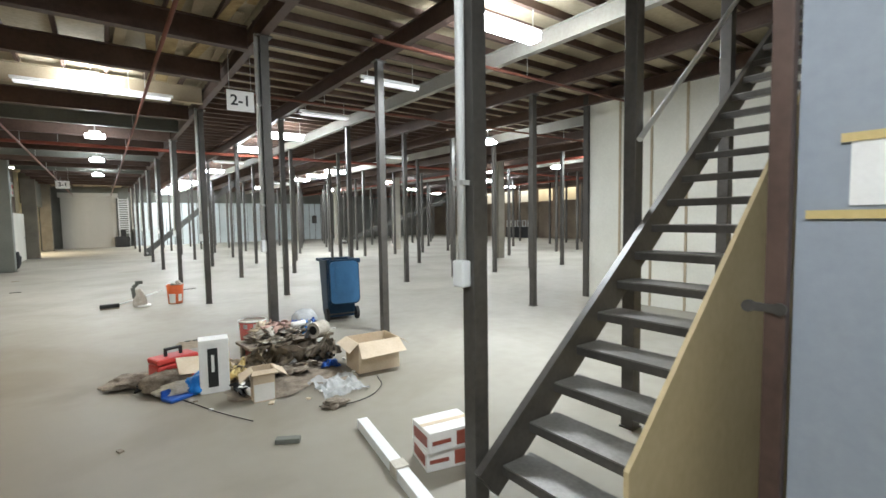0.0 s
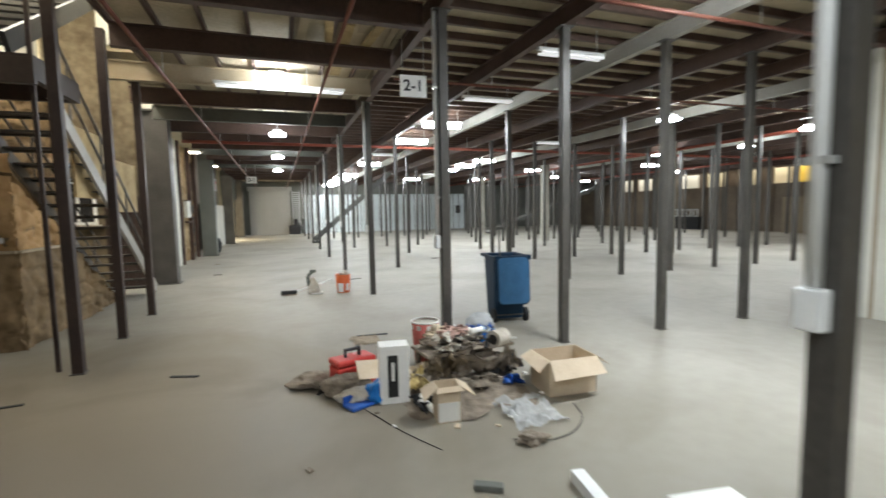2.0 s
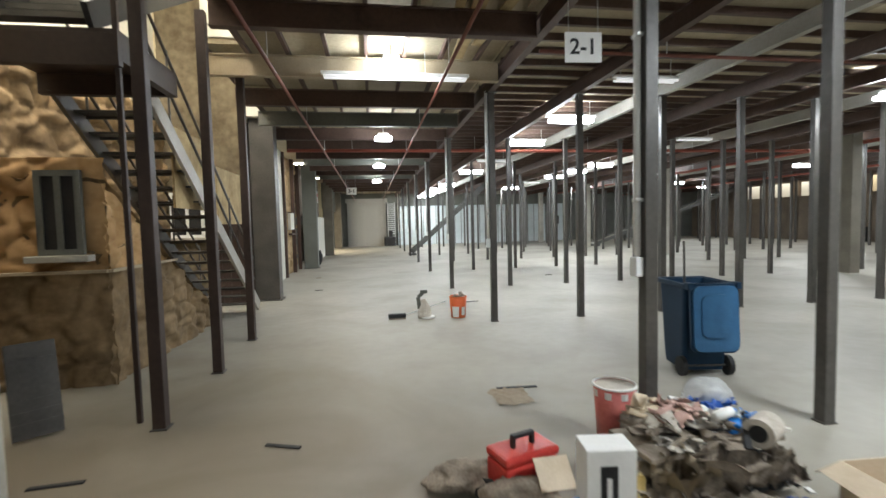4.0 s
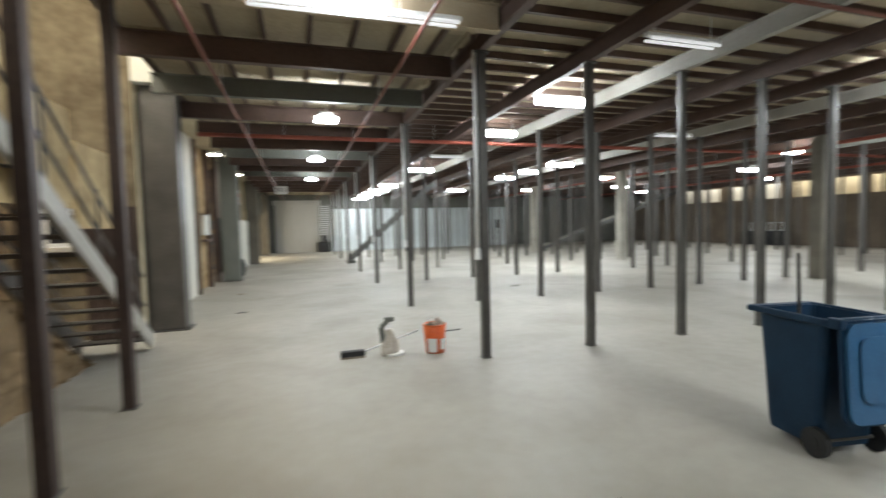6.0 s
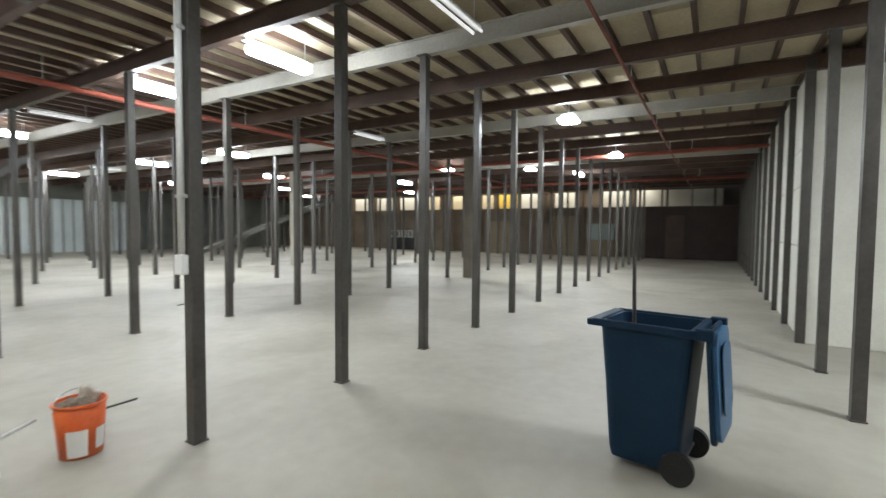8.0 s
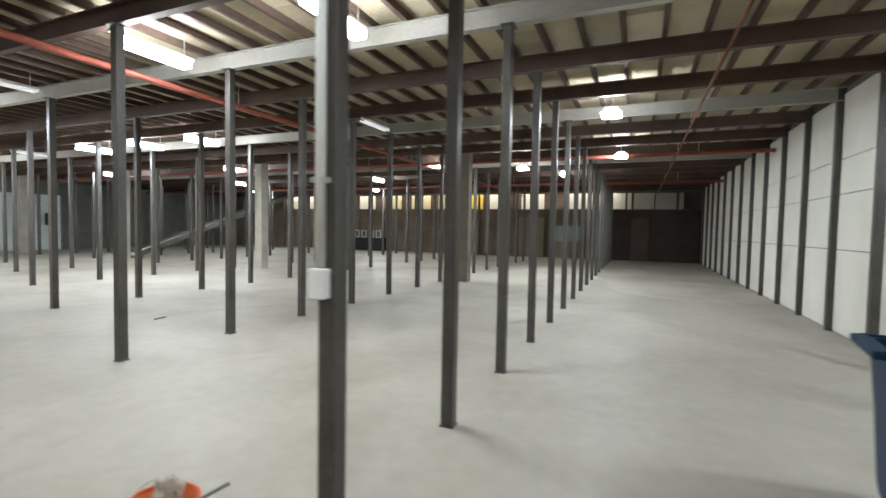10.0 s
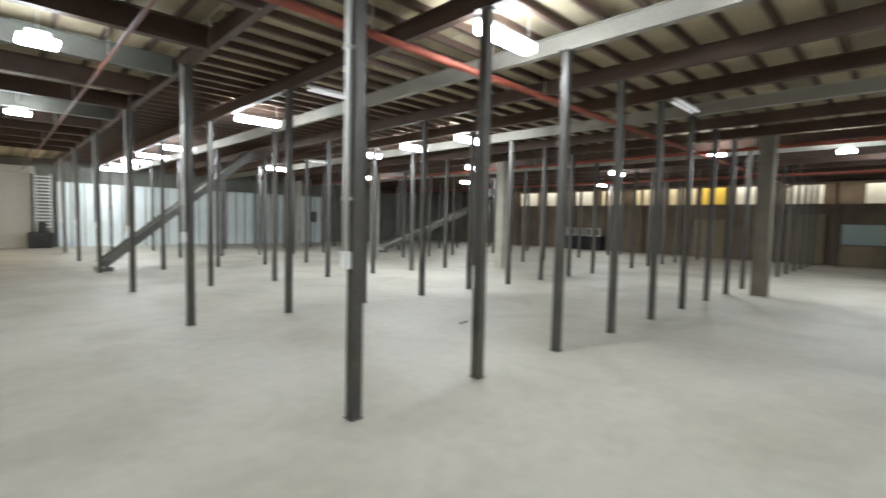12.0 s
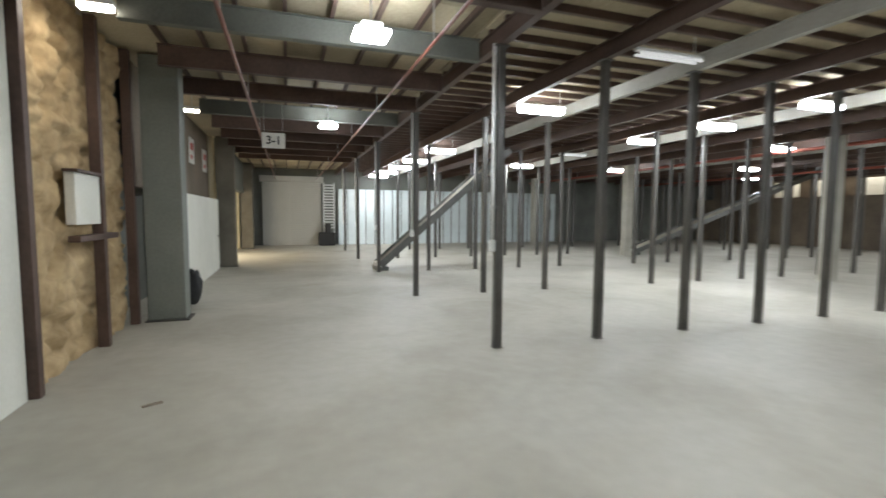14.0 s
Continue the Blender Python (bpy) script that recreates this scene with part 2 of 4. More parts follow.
def structure(name, bm, mat, label="", parent=None, smooth=False):
    return tagged(part(name, bm, mat, parent, label, smooth), kind="structure")


def text(name, words, mat, m, size, parent=None):
    cu = bpy.data.curves.new(name, "FONT")
    cu.body, cu.size, cu.extrude, cu.align_x, cu.align_y = words, size, 0.001, "CENTER", "CENTER"
    cu.offset = 0.02 * size
    tmp = bpy.data.objects.new(name, cu)
    scene.collection.objects.link(tmp)
    me = bpy.data.meshes.new_from_object(tmp.evaluated_get(bpy.context.evaluated_depsgraph_get()))
    bpy.data.objects.remove(tmp)
    me.materials.clear()
    me.materials.append(mat)
    ob = new(name, me)
    ob.parent = parent
    ob.matrix_basis = m
    return ob


# ---- setting ----
XS = [1.507 * i for i in range(17)]
YS = [-3.72, 0.0, 4.243, 8.224, 12.469, 16.336, 20.4, 24.45, 28.5]
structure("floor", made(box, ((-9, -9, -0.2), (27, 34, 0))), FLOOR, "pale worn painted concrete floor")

# decks: chipboard with joists below, one mesh for each bay
bm = made(box, ((-0.1, -9, 4.045), (27, 34, 4.12)))
joists = bmesh.new()
k = 0
y = -8.8
while y < 33.5:
    x = -0.05 - (k % 3) * 0.8
    while x < 25.6:
        box(bm, (max(x, -0.05), y + 0.002, 4.018), (min(x + 2.398, 25.6), y + 0.457, 4.044))
        x += 2.4
    box(joists, (0.0, y - 0.028, 3.925), (25.6, y + 0.028, 4.017))
    y += 0.46
    k += 1
structure("ceiling_hall", bm, DECK, "tan chipboard mezzanine deck boards")
structure("ceiling_joists", joists, GIRDER, "close dark joists under the deck")
bm = made(box, ((-3.53, -9, 4.045), (-0.105, 34, 4.12)), ((-4.05, -9, 4.045), (-3.53, 0.4, 4.12)), ((-4.05, 3.5, 4.045), (-3.53, 34, 4.12)), ((-9, 7.7, 4.045), (-4.055, 34, 4.12)), ((-9, -9, 4.045), (-4.055, -0.45, 4.12)))
joists = bmesh.new()
for k in range(8):
    x = -4.05 + 0.52 * k
    for y0, y1 in ((-8.8, 0.45), (3.45, 33)) if k == 0 else ((-8.8, 33),):
        box(joists, (x, y0, 3.945), (x + 0.05, y1, 4.017))
    for j in range(18):
        y = -8.8 + 2.35 * j - (k % 3) * 0.7
        if k == 0 and -1.94 < y < 3.5:
            continue
        box(bm, (x + 0.026, y, 4.018), (min(x + 0.54, -0.11), y + 2.34, 4.044))
structure("ceiling_aisle", bm, DECK, "tan chipboard deck boards above the aisle")
structure("ceiling_joists_aisle", joists, GIRDER, "dark joists above the aisle")
for k, (x, y, w, t) in enumerate(((-0.80, -0.6, 0.14, 2), (-0.62, 0.4, 0.10, -3), (-0.30, -0.2, 0.12, 4), (-0.18, 1.2, 0.09, -2), (-0.72, 2.4, 0.16, -2), (-0.28, -2.2, 0.14, 1), (-0.68, -2.6, 0.12, -2), (-1.15, -0.9, 0.2, 3), (-1.02, 1.0, 0.11, -5), (-0.5, -1.4, 0.2, 7), (-0.42, 1.9, 0.13, 5), (-1.3, 1.7, 0.12, 2), (-0.24, -1.3, 0.1, -4))):
    o = tagged(part("loose_plank", made(box, ((-w / 2, -1.1, 0), (w / 2, 1.1, 0.022), 0.003)), PALE_BEAM if k % 2 else OSB), "loose tan plank lodged above the cross beams", "plank", "loose planks")
    o.matrix_world = pose(x, y, 3.942, 0, 0, t)


def girder(a, b, w, h, mat, name="girder"):
    """A steel channel with a web and two flanges, hung with its foot at the given height."""
    a, b = Vector(a), Vector(b)
    up = Vector((0, 0, 1))
    bm = bmesh.new()
    bar(bm, a + up * h / 2, b + up * h / 2, w * 0.3, h - 0.02)
    bar(bm, a + up * 0.006, b + up * 0.006, w, 0.012)
    bar(bm, a + up * (h - 0.006), b + up * (h - 0.006), w, 0.012)
    return structure(name, bm, mat)


for i, x in enumerate(XS):
    # three girders near lamps are paler: lamplight put into their colour
    girder((x, -8.9, 3.70), (x, 32.7, 3.70), 0.1, 0.22, DUSTY_LIT_GALV if i in (2, 5, 9) else GIRDER)
for k in range(22):
    y = 0.45 + 1.57 * (k - 5)
    if y < 32.5:
        girder((-3.5 if 0.5 < y < 3.4 else -4.1, y, 3.66), (-0.06, y, 3.66), 0.11, 0.28, PALE_BEAM if k in (7,) else (GREY_PAINT if k in (9, 13, 16) else GIRDER), "cross_beam")

# outer walls
structure("wall_back", made(box, ((25.5, -0.3, 0), (25.7, 33.2, 2.78))), BROWN_WALL, "brown boarded wall at the end of the hall")
structure("wall_back_upper", made(box, ((27.2, -0.3, 2.0), (27.4, 34, 4.1))), BROWN_WALL)
structure("ledge", made(box, ((25.42, 0.2, 2.72), (27.2, 33, 2.80))), BROWN_WALL)
structure("wall_far", made(box, ((-9, 33.0, 0), (27, 33.2, 4.1))), GREY_PAINT, "dark grey wall at the far end")
structure("wall_south", made(box, ((-9, -9.2, 0), (27, -9, 4.1))), PANEL)
structure("wall_outer_west", made(box, ((-9.2, -9.2, 0), (-9, 34, 7.2))), CREAM)

# sheet partition along the far end, with its ribs, and the roller shutter beside it
sp = structure("sheet_partition", made(box, ((0.15, 32.8, 0), (13.7, 32.83, 3.0))), COLD_PANEL, "galvanised ribbed sheet partition")
panel_me = mesh_of("panel", made(box, ((0, 32.75, 0), (0.462, 32.798, 3.0), 0.004)), varied(material("galvanised_panel", (0.55, 0.61, 0.62), (0.70, 0.76, 0.77), 0.42, 0.1, 1.5, 30, 0.05), 0.1))
rib_me = mesh_of("rib", made(box, ((0.465, 32.72, 0), (0.497, 32.798, 3.0), 0.004)), CONVEYOR)
for k in range(27):
    for nm, me in (("panel", panel_me), ("rib", rib_me)):
        o = new(nm, me)
        o.parent, o.location = sp, (0.15 + 0.5 * k, 0, 0)
rs = structure("roller_shutter", made(box, ((-3.8, 32.74, 3.3), (-0.62, 32.95, 3.62), 0.02)), SHUTTER, "pale ribbed roller shutter, closed")
slat_me = mesh_of("slat", made(box, ((-3.68, 32.79, 0), (-0.75, 32.86, 0.094), 0.012)), SHUTTER)
for k in range(33):
    o = new("slat", slat_me)
    o.parent, o.location = rs, (0, -0.012 * (k % 2), 0.1 * k)
bm = made(box, ((-0.66, 32.5, 0), (-0.60, 32.56, 3.3)), ((-0.12, 32.5, 0), (-0.06, 32.56, 3.3)))
for k in range(16):
    box(bm, (-0.62, 32.51, 0.9 + 0.15 * k), (-0.10, 32.55, 0.96 + 0.15 * k))
tagged(part("wall_ladder", bm, GALV), "grey steel slatted rack standing at the far wall", "rack")
bm = made(box, ((-0.95, 31.9, 0), (-0.1, 32.45, 0.7), 0.08))
box(bm, (-0.6, 32.0, 0.65), (-0.3, 32.3, 1.15), 0.06)
tagged(part("machine", bm, BLACK), "black floor-standing machine by the shutter", "machine")

# white post-and-panel wall beside the long lane
WX0, WX1 = 6.05, 24.6
wall_n = structure("wall_lane", made(box, ((WX0 + 0.06, -0.16, 0), (25.5, -0.07, 4.0))), GREY_PAINT, "white sheet wall with dark steel posts")
wall_e = structure("wall_store", made(box, ((WX0, -9, 0), (WX0 + 0.05, -0.07, 3.9))), PANEL, "off-white sheet wall with cover strips")
post_me = mesh_of("wall_post", made(box, ((-0.05, -0.06, 0), (0.05, 0.05, 3.9), 0.006)), STEEL)
for k in range(13):
    o = new("wall_post", post_me)
    o.parent, o.location = wall_n, (WX0 + 1.507 * k, 0.0, 0)
for k in range(12):
    for z0, z1 in ((0.02, 1.32), (1.335, 2.2), (2.215, 2.76), (2.775, 3.8)):
        o = part("panel", made(box, ((WX0 + 0.06 + 1.507 * k, -0.067, z0), (WX0 + 1.447 + 1.507 * k, -0.035, z1))), PANEL, wall_n)
for k in range(9):
    y = -0.72 - 0.60 * k
    part("cover_strip", made(box, ((WX0 - 0.018, y - 0.02, 0), (WX0 - 0.001, y + 0.02, 3.7))), PALE_BEAM, wall_e)

def rubble_wall(name, x, y0, y1, mat, label):
    """A wall face of uneven stones with sunken joints."""
    bm = bmesh.new()
    bmesh.ops.create_grid(bm, x_segments=int((y1 - y0) * 22), y_segments=88, size=0.5)
    for v in bm.verts:
        y, z = y0 + (v.co.x + 0.5) * (y1 - y0), (v.co.y + 0.5) * 4.0
        d, pts = noise.voronoi(Vector((y * 2.2, z * 4.2, x)))
        joint = max(0.0, 0.22 - (d[1] - d[0]))
        proud = 0.04 * noise.cell(pts[0] * 7.0)
        v.co = Vector((x - 0.28 * joint + proud + 0.03 * noise.noise(Vector((y * 5, z * 5, 2))), y, z))
    return structure(name, bm, mat, label, smooth=True)


# ---- west side: pillars, boards, doors ----
for y in (7.62, 15.3, 22.95, 30.7):
    # first pillar darker: stair shade and dirt put into its colour
    p = structure("pillar", made(box, ((-4.52, y - 0.02, 0.02), (-4.0, y + 0.36, 4.0), 0.015)), STEEL if y < 8 else (PILLAR_GREY if y < 16 else DARK_CONCRETE), "tall grey-painted concrete pillar")
    part("base_plate", made(box, ((-4.55, y - 0.06, 0), (-3.95, y + 0.40, 0.018))), STEEL, p)
p = structure("pillar", made(box, ((-4.8, -0.17, 0.02), (-4.17, 0.0, 4.0), 0.01)), DARK_BROWN, "dark brown steel-clad pillar")
part("edge_strip", made(box, ((-4.168, -0.165, 0.02), (-4.15, 0.0, 4.0))), CONCRETE, p)
tagged(part("thin_post", made(box, ((-3.97, 1.13, 0), (-3.93, 1.17, 3.9), 0.004)), DARK_BROWN), "thin dark steel upright beside the stairwell post", "post")
structure("wall_white", made(box, ((-4.8, 8.0, 0), (-4.68, 12.2, 4.0))), PANEL, "off-white sheet wall")
structure("wall_board", made(box, ((-5.1, 12.2, 0), (-4.9, 15.3, 4.0))), CONCRETE)
rubble_wall("wall_stone", -4.76, 12.3, 15.3, PALE_STONE, "pale yellowish rubble stone wall")
for y in (8.1, 12.27, 13.98, 15.2):
    structure("wall_stanchion", made(box, ((-4.72, y - 0.05, 0), (-4.60, y + 0.05, 4.0), 0.006)), GIRDER)
cab = thing("wall_cabinet", (-4.72, 13.55, 1.5), "pale grey electrical cabinet mounted on the stone wall", "cabinet")
part("body", made(box, ((0, -0.33, 0.03), (0.1, 0.36, 0.60), 0.01)), PANEL, cab)
part("hood", made(box, ((0, -0.36, 0.60), (0.14, 0.38, 0.63))), GIRDER, cab)
part("tray", made(box, ((0, -0.3, -0.16), (0.12, 0.9, -0.09), 0.01)), GIRDER, cab)
structure("wall_west_mid", made(box, ((-5.3, 15.7, 0), (-5.15, 22.95, 4.0))), GREY_PAINT)
door = structure("door_1", made(box, ((-4.48, 17.6, 0.01), (-4.42, 22.5, 2.07), 0.008)), PANEL, "off-white flush door panel")
part("door_handle", made(rod, ((-4.40, 22.1, 1.0), (-4.40, 22.25, 1.0), 0.02)), BLACK, door)
structure("wall_over_door", made(box, ((-4.85, 15.7, 2.08), (-4.72, 22.93, 4.0))), BROWN_WALL)
structure("wall_west_far", made(box, ((-4.8, 31.0, 0), (-4.6, 33, 4.0))), GREY_PAINT)
structure("lintel_opening", made(box, ((-4.6, 23.35, 2.6), (-4.4, 30.68, 4.0))), GREY_PAINT)
structure("wall_bay", made(box, ((-8.9, 23.0, 0), (-4.6, 23.15, 4.0)), ((-8.9, 30.75, 0), (-4.6, 30.9, 4.0))), CREAM)
for y, z in ((20.3, 2.9), (22.2, 2.85)):
    n = tagged(part("wall_notice", made(box, ((-4.72, y - 0.3, z), (-4.70, y + 0.3, z + 0.62))), PAPER), "white paper notice high on the wall", "notice", "notices")
    part("print", made(box, ((-4.70, y - 0.2, z + 0.33), (-4.697, y + 0.2, z + 0.5)), ((-4.70, y - 0.2, z + 0.1), (-4.697, y + 0.05, z + 0.2))), RED_PAINT, n)
bm = bmesh.new()
bmesh.ops.create_icosphere(bm, subdivisions=3, radius=0.5)
for v in bm.verts:
    v.co = Vector((v.co.x * 0.42, v.co.y * 0.5, max(0, (v.co.z + 0.5) * 0.75))) * (1 + 0.18 * noise.noise(v.co * 4))
bag = tagged(part("rubbish_bag", bm, BLACK, smooth=True), "stuffed black bag leaning beside the pillar", "bag")
bag.location = (-4.12, 16.6, 0)
bag.scale = (0.72, 0.66, 0.85)

# ---- stairwell: rubble wall, stair to the deck, daylight above ----
rubble_wall("wall_rubble", -6.1, -0.45, 7.65, STONE, "rough brown rubble stone wall")
structure("wall_rubble_core", made(box, ((-6.6, -0.45, 0), (-6.25, 7.65, 7.0))), PANEL)
structure("wall_stair_end", made(box, ((-6.25, 7.45, 0), (-4.56, 7.6, 7.0))), CREAM)
structure("wall_stair_south", made(box, ((-6.25, -0.6, 0), (-4.56, -0.42, 7.0))), GREY_PAINT)
structure("wall_upper_ends", made(box, ((-4.56, 7.4, 4.0), (-3.93, 7.6, 7.0)), ((-4.56, -0.6, 4.0), (-3.93, -0.42, 7.0))), PANEL)
structure("wall_upper_east", made(box, ((-3.52, 0.3, 4.12), (-3.40, 3.6, 7.0)), ((-4.05, -0.45, 4.12), (-3.93, 0.42, 7.0)), ((-4.05, 3.48, 4.12), (-3.93, 7.6, 7.0)),
                                  ((-3.93, 0.3, 4.12), (-3.52, 0.42, 7.0)), ((-3.93, 3.48, 4.12), (-3.52, 3.6, 7.0))), PANEL)
structure("ceiling_stairwell", made(box, ((-6.6, -0.5, 7.0), (-3.40, 7.7, 7.1))), CREAM)
structure("roof_light", made(box, ((-5.9, 0.6, 6.93), (-4.5, 4.6, 6.97))), DAYLIGHT, "bright glazed roof light")
structure("landing", made(box, ((-5.15, 1.06, 3.20), (-3.9, 2.2, 3.235)), ((-5.15, 2.13, 3.0), (-3.9, 2.2, 3.199)), ((-5.15, 1.06, 2.95), (-3.9, 1.13, 3.199)), ((-3.98, 1.131, 3.0), (-3.9, 2.129, 3.199))), DARK_BROWN, "dark brown steel stair landing")


def window(name, x0, x1, y, z0, z1, mat, label):
    """A two-light window facing south, with frame, mullion, panes and sill."""
    w = structure(name, made(box, ((x0, y - 0.03, z0), (x1, y + 0.02, z0 + 0.06)), ((x0, y - 0.03, z1 - 0.06), (x1, y + 0.02, z1)), ((x0, y - 0.03, z0 + 0.06), (x0 + 0.06, y + 0.02, z1 - 0.06)),
                             ((x1 - 0.06, y - 0.03, z0 + 0.06), (x1, y + 0.02, z1 - 0.06)), (((x0 + x1) / 2 - 0.03, y - 0.028, z0 + 0.06), ((x0 + x1) / 2 + 0.03, y + 0.018, z1 - 0.06))), mat, label)
    m = (x0 + x1) / 2
    for a, b in ((x0 + 0.06, m - 0.03), (m + 0.03, x1 - 0.06)):
        part("pane", made(box, ((a, y - 0.01, z0 + 0.06), (b, y - 0.004, z1 - 0.06))), BLACK, w)
    part("window_sill", made(box, ((x0 - 0.08, y - 0.12, z0 - 0.07), (x1 + 0.08, y + 0.02, z0 - 0.002), 0.01)), CONCRETE, w)


def stone_face(name, at, nu, nv, mat, label, relief=1.0):
    """An uneven stone face; at(u, v) gives its place and outward direction."""
    bm = bmesh.new()
    bmesh.ops.create_grid(bm, x_segments=nu, y_segments=nv, size=0.5)
    for q in bm.verts:
        p, out = at(q.co.x + 0.5, q.co.y + 0.5)
        d, pts = noise.voronoi(Vector((p.x * 2.4, p.y * 2.4, p.z * 4.0)))
        lift = 0.03 * noise.cell(pts[0] * 7.0) - 0.25 * max(0.0, 0.2 - (d[1] - d[0])) + 0.03 * noise.noise(p * 5)
        q.co = p + Vector(out) * lift * relief
    return structure(name, bm, mat, label, smooth=True)


# solid stone base under the stair, its top falling with the flight, rendered above a ledge
def base_top(y):
    return max(0.03, (5.76 - y) * 0.62)


stone_face("stair_base", lambda u, v: (Vector((-4.66, 2.24 + 3.5 * u, v * min(1.22, base_top(2.24 + 3.5 * u)))), (1, 0, 0)), 80, 34, STONE, "brown rubble base under the stair")
stone_face("stair_base_end", lambda u, v: (Vector((-6.1 + 1.44 * u, 2.24, 1.22 * v)), (0, -1, 0)), 40, 34, STONE, "brown rubble base under the stair")
stone_face("stair_base_render", lambda u, v: (Vector((-4.68, 2.26 + 1.54 * u, 1.22 + v * (base_top(2.26 + 1.54 * u) - 1.22))), (1, 0, 0)), 40, 24, RENDER, "orange-brown rendered stone under the stair")
stone_face("stair_base_render_end", lambda u, v: (Vector((-6.1 + 1.42 * u, 2.26, 1.22 + 1.18 * v)), (0, -1, 0)), 40, 30, RENDER, "orange-brown rendered stone wall under the stair")
structure("stair_base_core", slab(((-4.74, 2.32, 0), (-4.74, 5.7, 0), (-4.74, 5.7, 0.02), (-4.74, 2.32, 2.12)), 1.3), STONE)
stone_face("stair_base_top", lambda u, v: (Vector((-6.05 + 1.39 * v, 2.24 + 3.5 * u, base_top(2.24 + 3.5 * u) + 0.015)), (0, 0, 1)), 60, 24, STONE, "sloping rubble under the stair")
structure("stair_base_ledge", made(box, ((-4.66, 2.2, 1.205), (-4.615, 3.82, 1.235)), ((-6.1, 2.16, 1.205), (-4.661, 2.24, 1.235))), PALE_BEAM, "thin pale ledge round the stone base")
window("window_1", -5.28, -4.86, 2.2, 1.40, 2.26, GREY_PAINT, "small two-light timber window in the rendered wall")
stone_face("wall_stair_end_face", lambda u, v: (Vector((-6.2 + 1.64 * u, 7.41, 6.9 * v)), (0, -1, 0)), 44, 150, WORN_STONE, "pale rubble wall behind the stair foot", 0.35)
cupboard = structure("door_3", made(box, ((-5.25, 7.26, 0), (-4.56, 7.34, 2.05), 0.006)), DARK_BROWN, "dark brown timber door behind the stair")
for k in range(4):
    part("board", made(box, ((-5.22 + 0.165 * k, 7.235, 0.04), (-5.07 + 0.165 * k, 7.258, 2.0), 0.004)), DARK_BROWN, cupboard)
window("window_2", -6.08, -5.42, 7.37, 1.45, 2.40, WHITE, "white-framed window in the stone wall behind the stair")
for y in (1.0, 2.46, 3.96):
    c = tagged(part("stair_post", made(box, ((-3.77, y - 0.05, 0.01), (-3.67, y + 0.05, 4.0), 0.006)), DARK_BROWN), "dark steel post beside the stairwell", "post", "stairwell posts")
    part("base_plate", made(box, ((-3.785, y - 0.065, 0), (-3.655, y + 0.065, 0.012))), STEEL, c)

def staircase(name, foot, along, across, width, rise, going, steps, label, tread_mat=STEEL, far_mat=DUSTY_LIT_GALV):
    """An open-tread steel stair from foot, climbing along, with treads reaching across."""
    a, c = Vector(along), Vector(across)
    foot = Vector(foot)
    st = tagged(new(name), label, "staircase")
    top = foot + a * going * steps + Vector((0, 0, rise * steps))
    for off in (0.0, width):
        part("stringer", made(bar, (foot + c * off + Vector((0, 0, 0.10)) - a * 0.1, top + c * off + Vector((0, 0, 0.02)), 0.045, 0.2)), far_mat if off or far_mat is BLACK else STEEL, st)
    for k in range(1, steps + 1):
        o = foot + a * going * (k - 0.5) + Vector((0, 0, rise * k))
        bm = bmesh.new()
        bar(bm, o + c * 0.03, o + c * (width - 0.03), 0.22, 0.02)
        tr = part("tread", bm, tread_mat, st)
        n = o - a * 0.108 + Vector((0, 0, -0.02))
        part("nosing", made(bar, (n + c * 0.03, n + c * (width - 0.03), 0.012, 0.045)), STEEL, tr)
    return st, top


st, top = staircase("steel_staircase", (-5.05, 6.35, 0), (0, -1, 0), (1, 0, 0), 0.85, 0.182, 0.245, 17, "open steel staircase with pale stringer climbing to the deck")
for off in (0.0, 0.85):
    for zz in (0.55, 0.95):
        part("handrail", made(rod, ((-5.05 + off, 6.2, zz + 0.1), (-5.05 + off, 2.2, zz + 3.08), 0.018)), STEEL, st)
    for k in range(4):
        y = 5.9 - 1.05 * k
        z = (6.35 - y) * 0.743
        part("baluster", made(rod, ((-5.05 + off, y, z), (-5.05 + off, y, z + 1.0), 0.014)), STEEL, st)
# black colour stands in for the flight's silhouette against the daylight
st, top = staircase("upper_staircase", (-4.98, 1.15, 3.22), (0, 1, 0), (1, 0, 0), 0.88, 0.182, 0.30, 12, "steel return flight climbing from the landing to daylight, blackened as a backlit silhouette", BLACK, BLACK)
bm = made(box, ((-0.16, -0.02, 0), (0.16, 0.02, 0.75), 0.005))
for k in range(7):
    box(bm, (-0.16, -0.03, 0.08 + 0.09 * k), (0.16, 0.03, 0.12 + 0.09 * k))
g = tagged(part("floor_grating", bm, STEEL), "grey ribbed grating leaning against the pillar", "grating")
g.matrix_world = pose(-4.62, 1.0, 0.02, -14, 0, 40)
ub = tagged(part("board_sheet", made(box, ((-4.35, 3.1, 1.9), (-4.32, 4.6, 2.9)), ((-4.35, 4.7, 1.7), (-4.32, 6.0, 2.6))), OSB), "loose strand-board sheets fixed beside the stair", "board")

# ---- columns ----
def column():
    c = tagged(new("steel_column", mesh_of("steel_column", made(box, ((-0.048, -0.048, 0.012), (0.048, 0.048, 3.70), 0.005)), STEEL)),
               "slim dark-painted square steel column", "column", "mezzanine columns")
    part("base_plate", made(box, ((-0.057, -0.057, 0), (0.057, 0.057, 0.012))), STEEL, c)
    part("cap_plate", made(box, ((-0.09, -0.07, 3.688), (0.09, 0.07, 3.70))), STEEL, c)
    return c


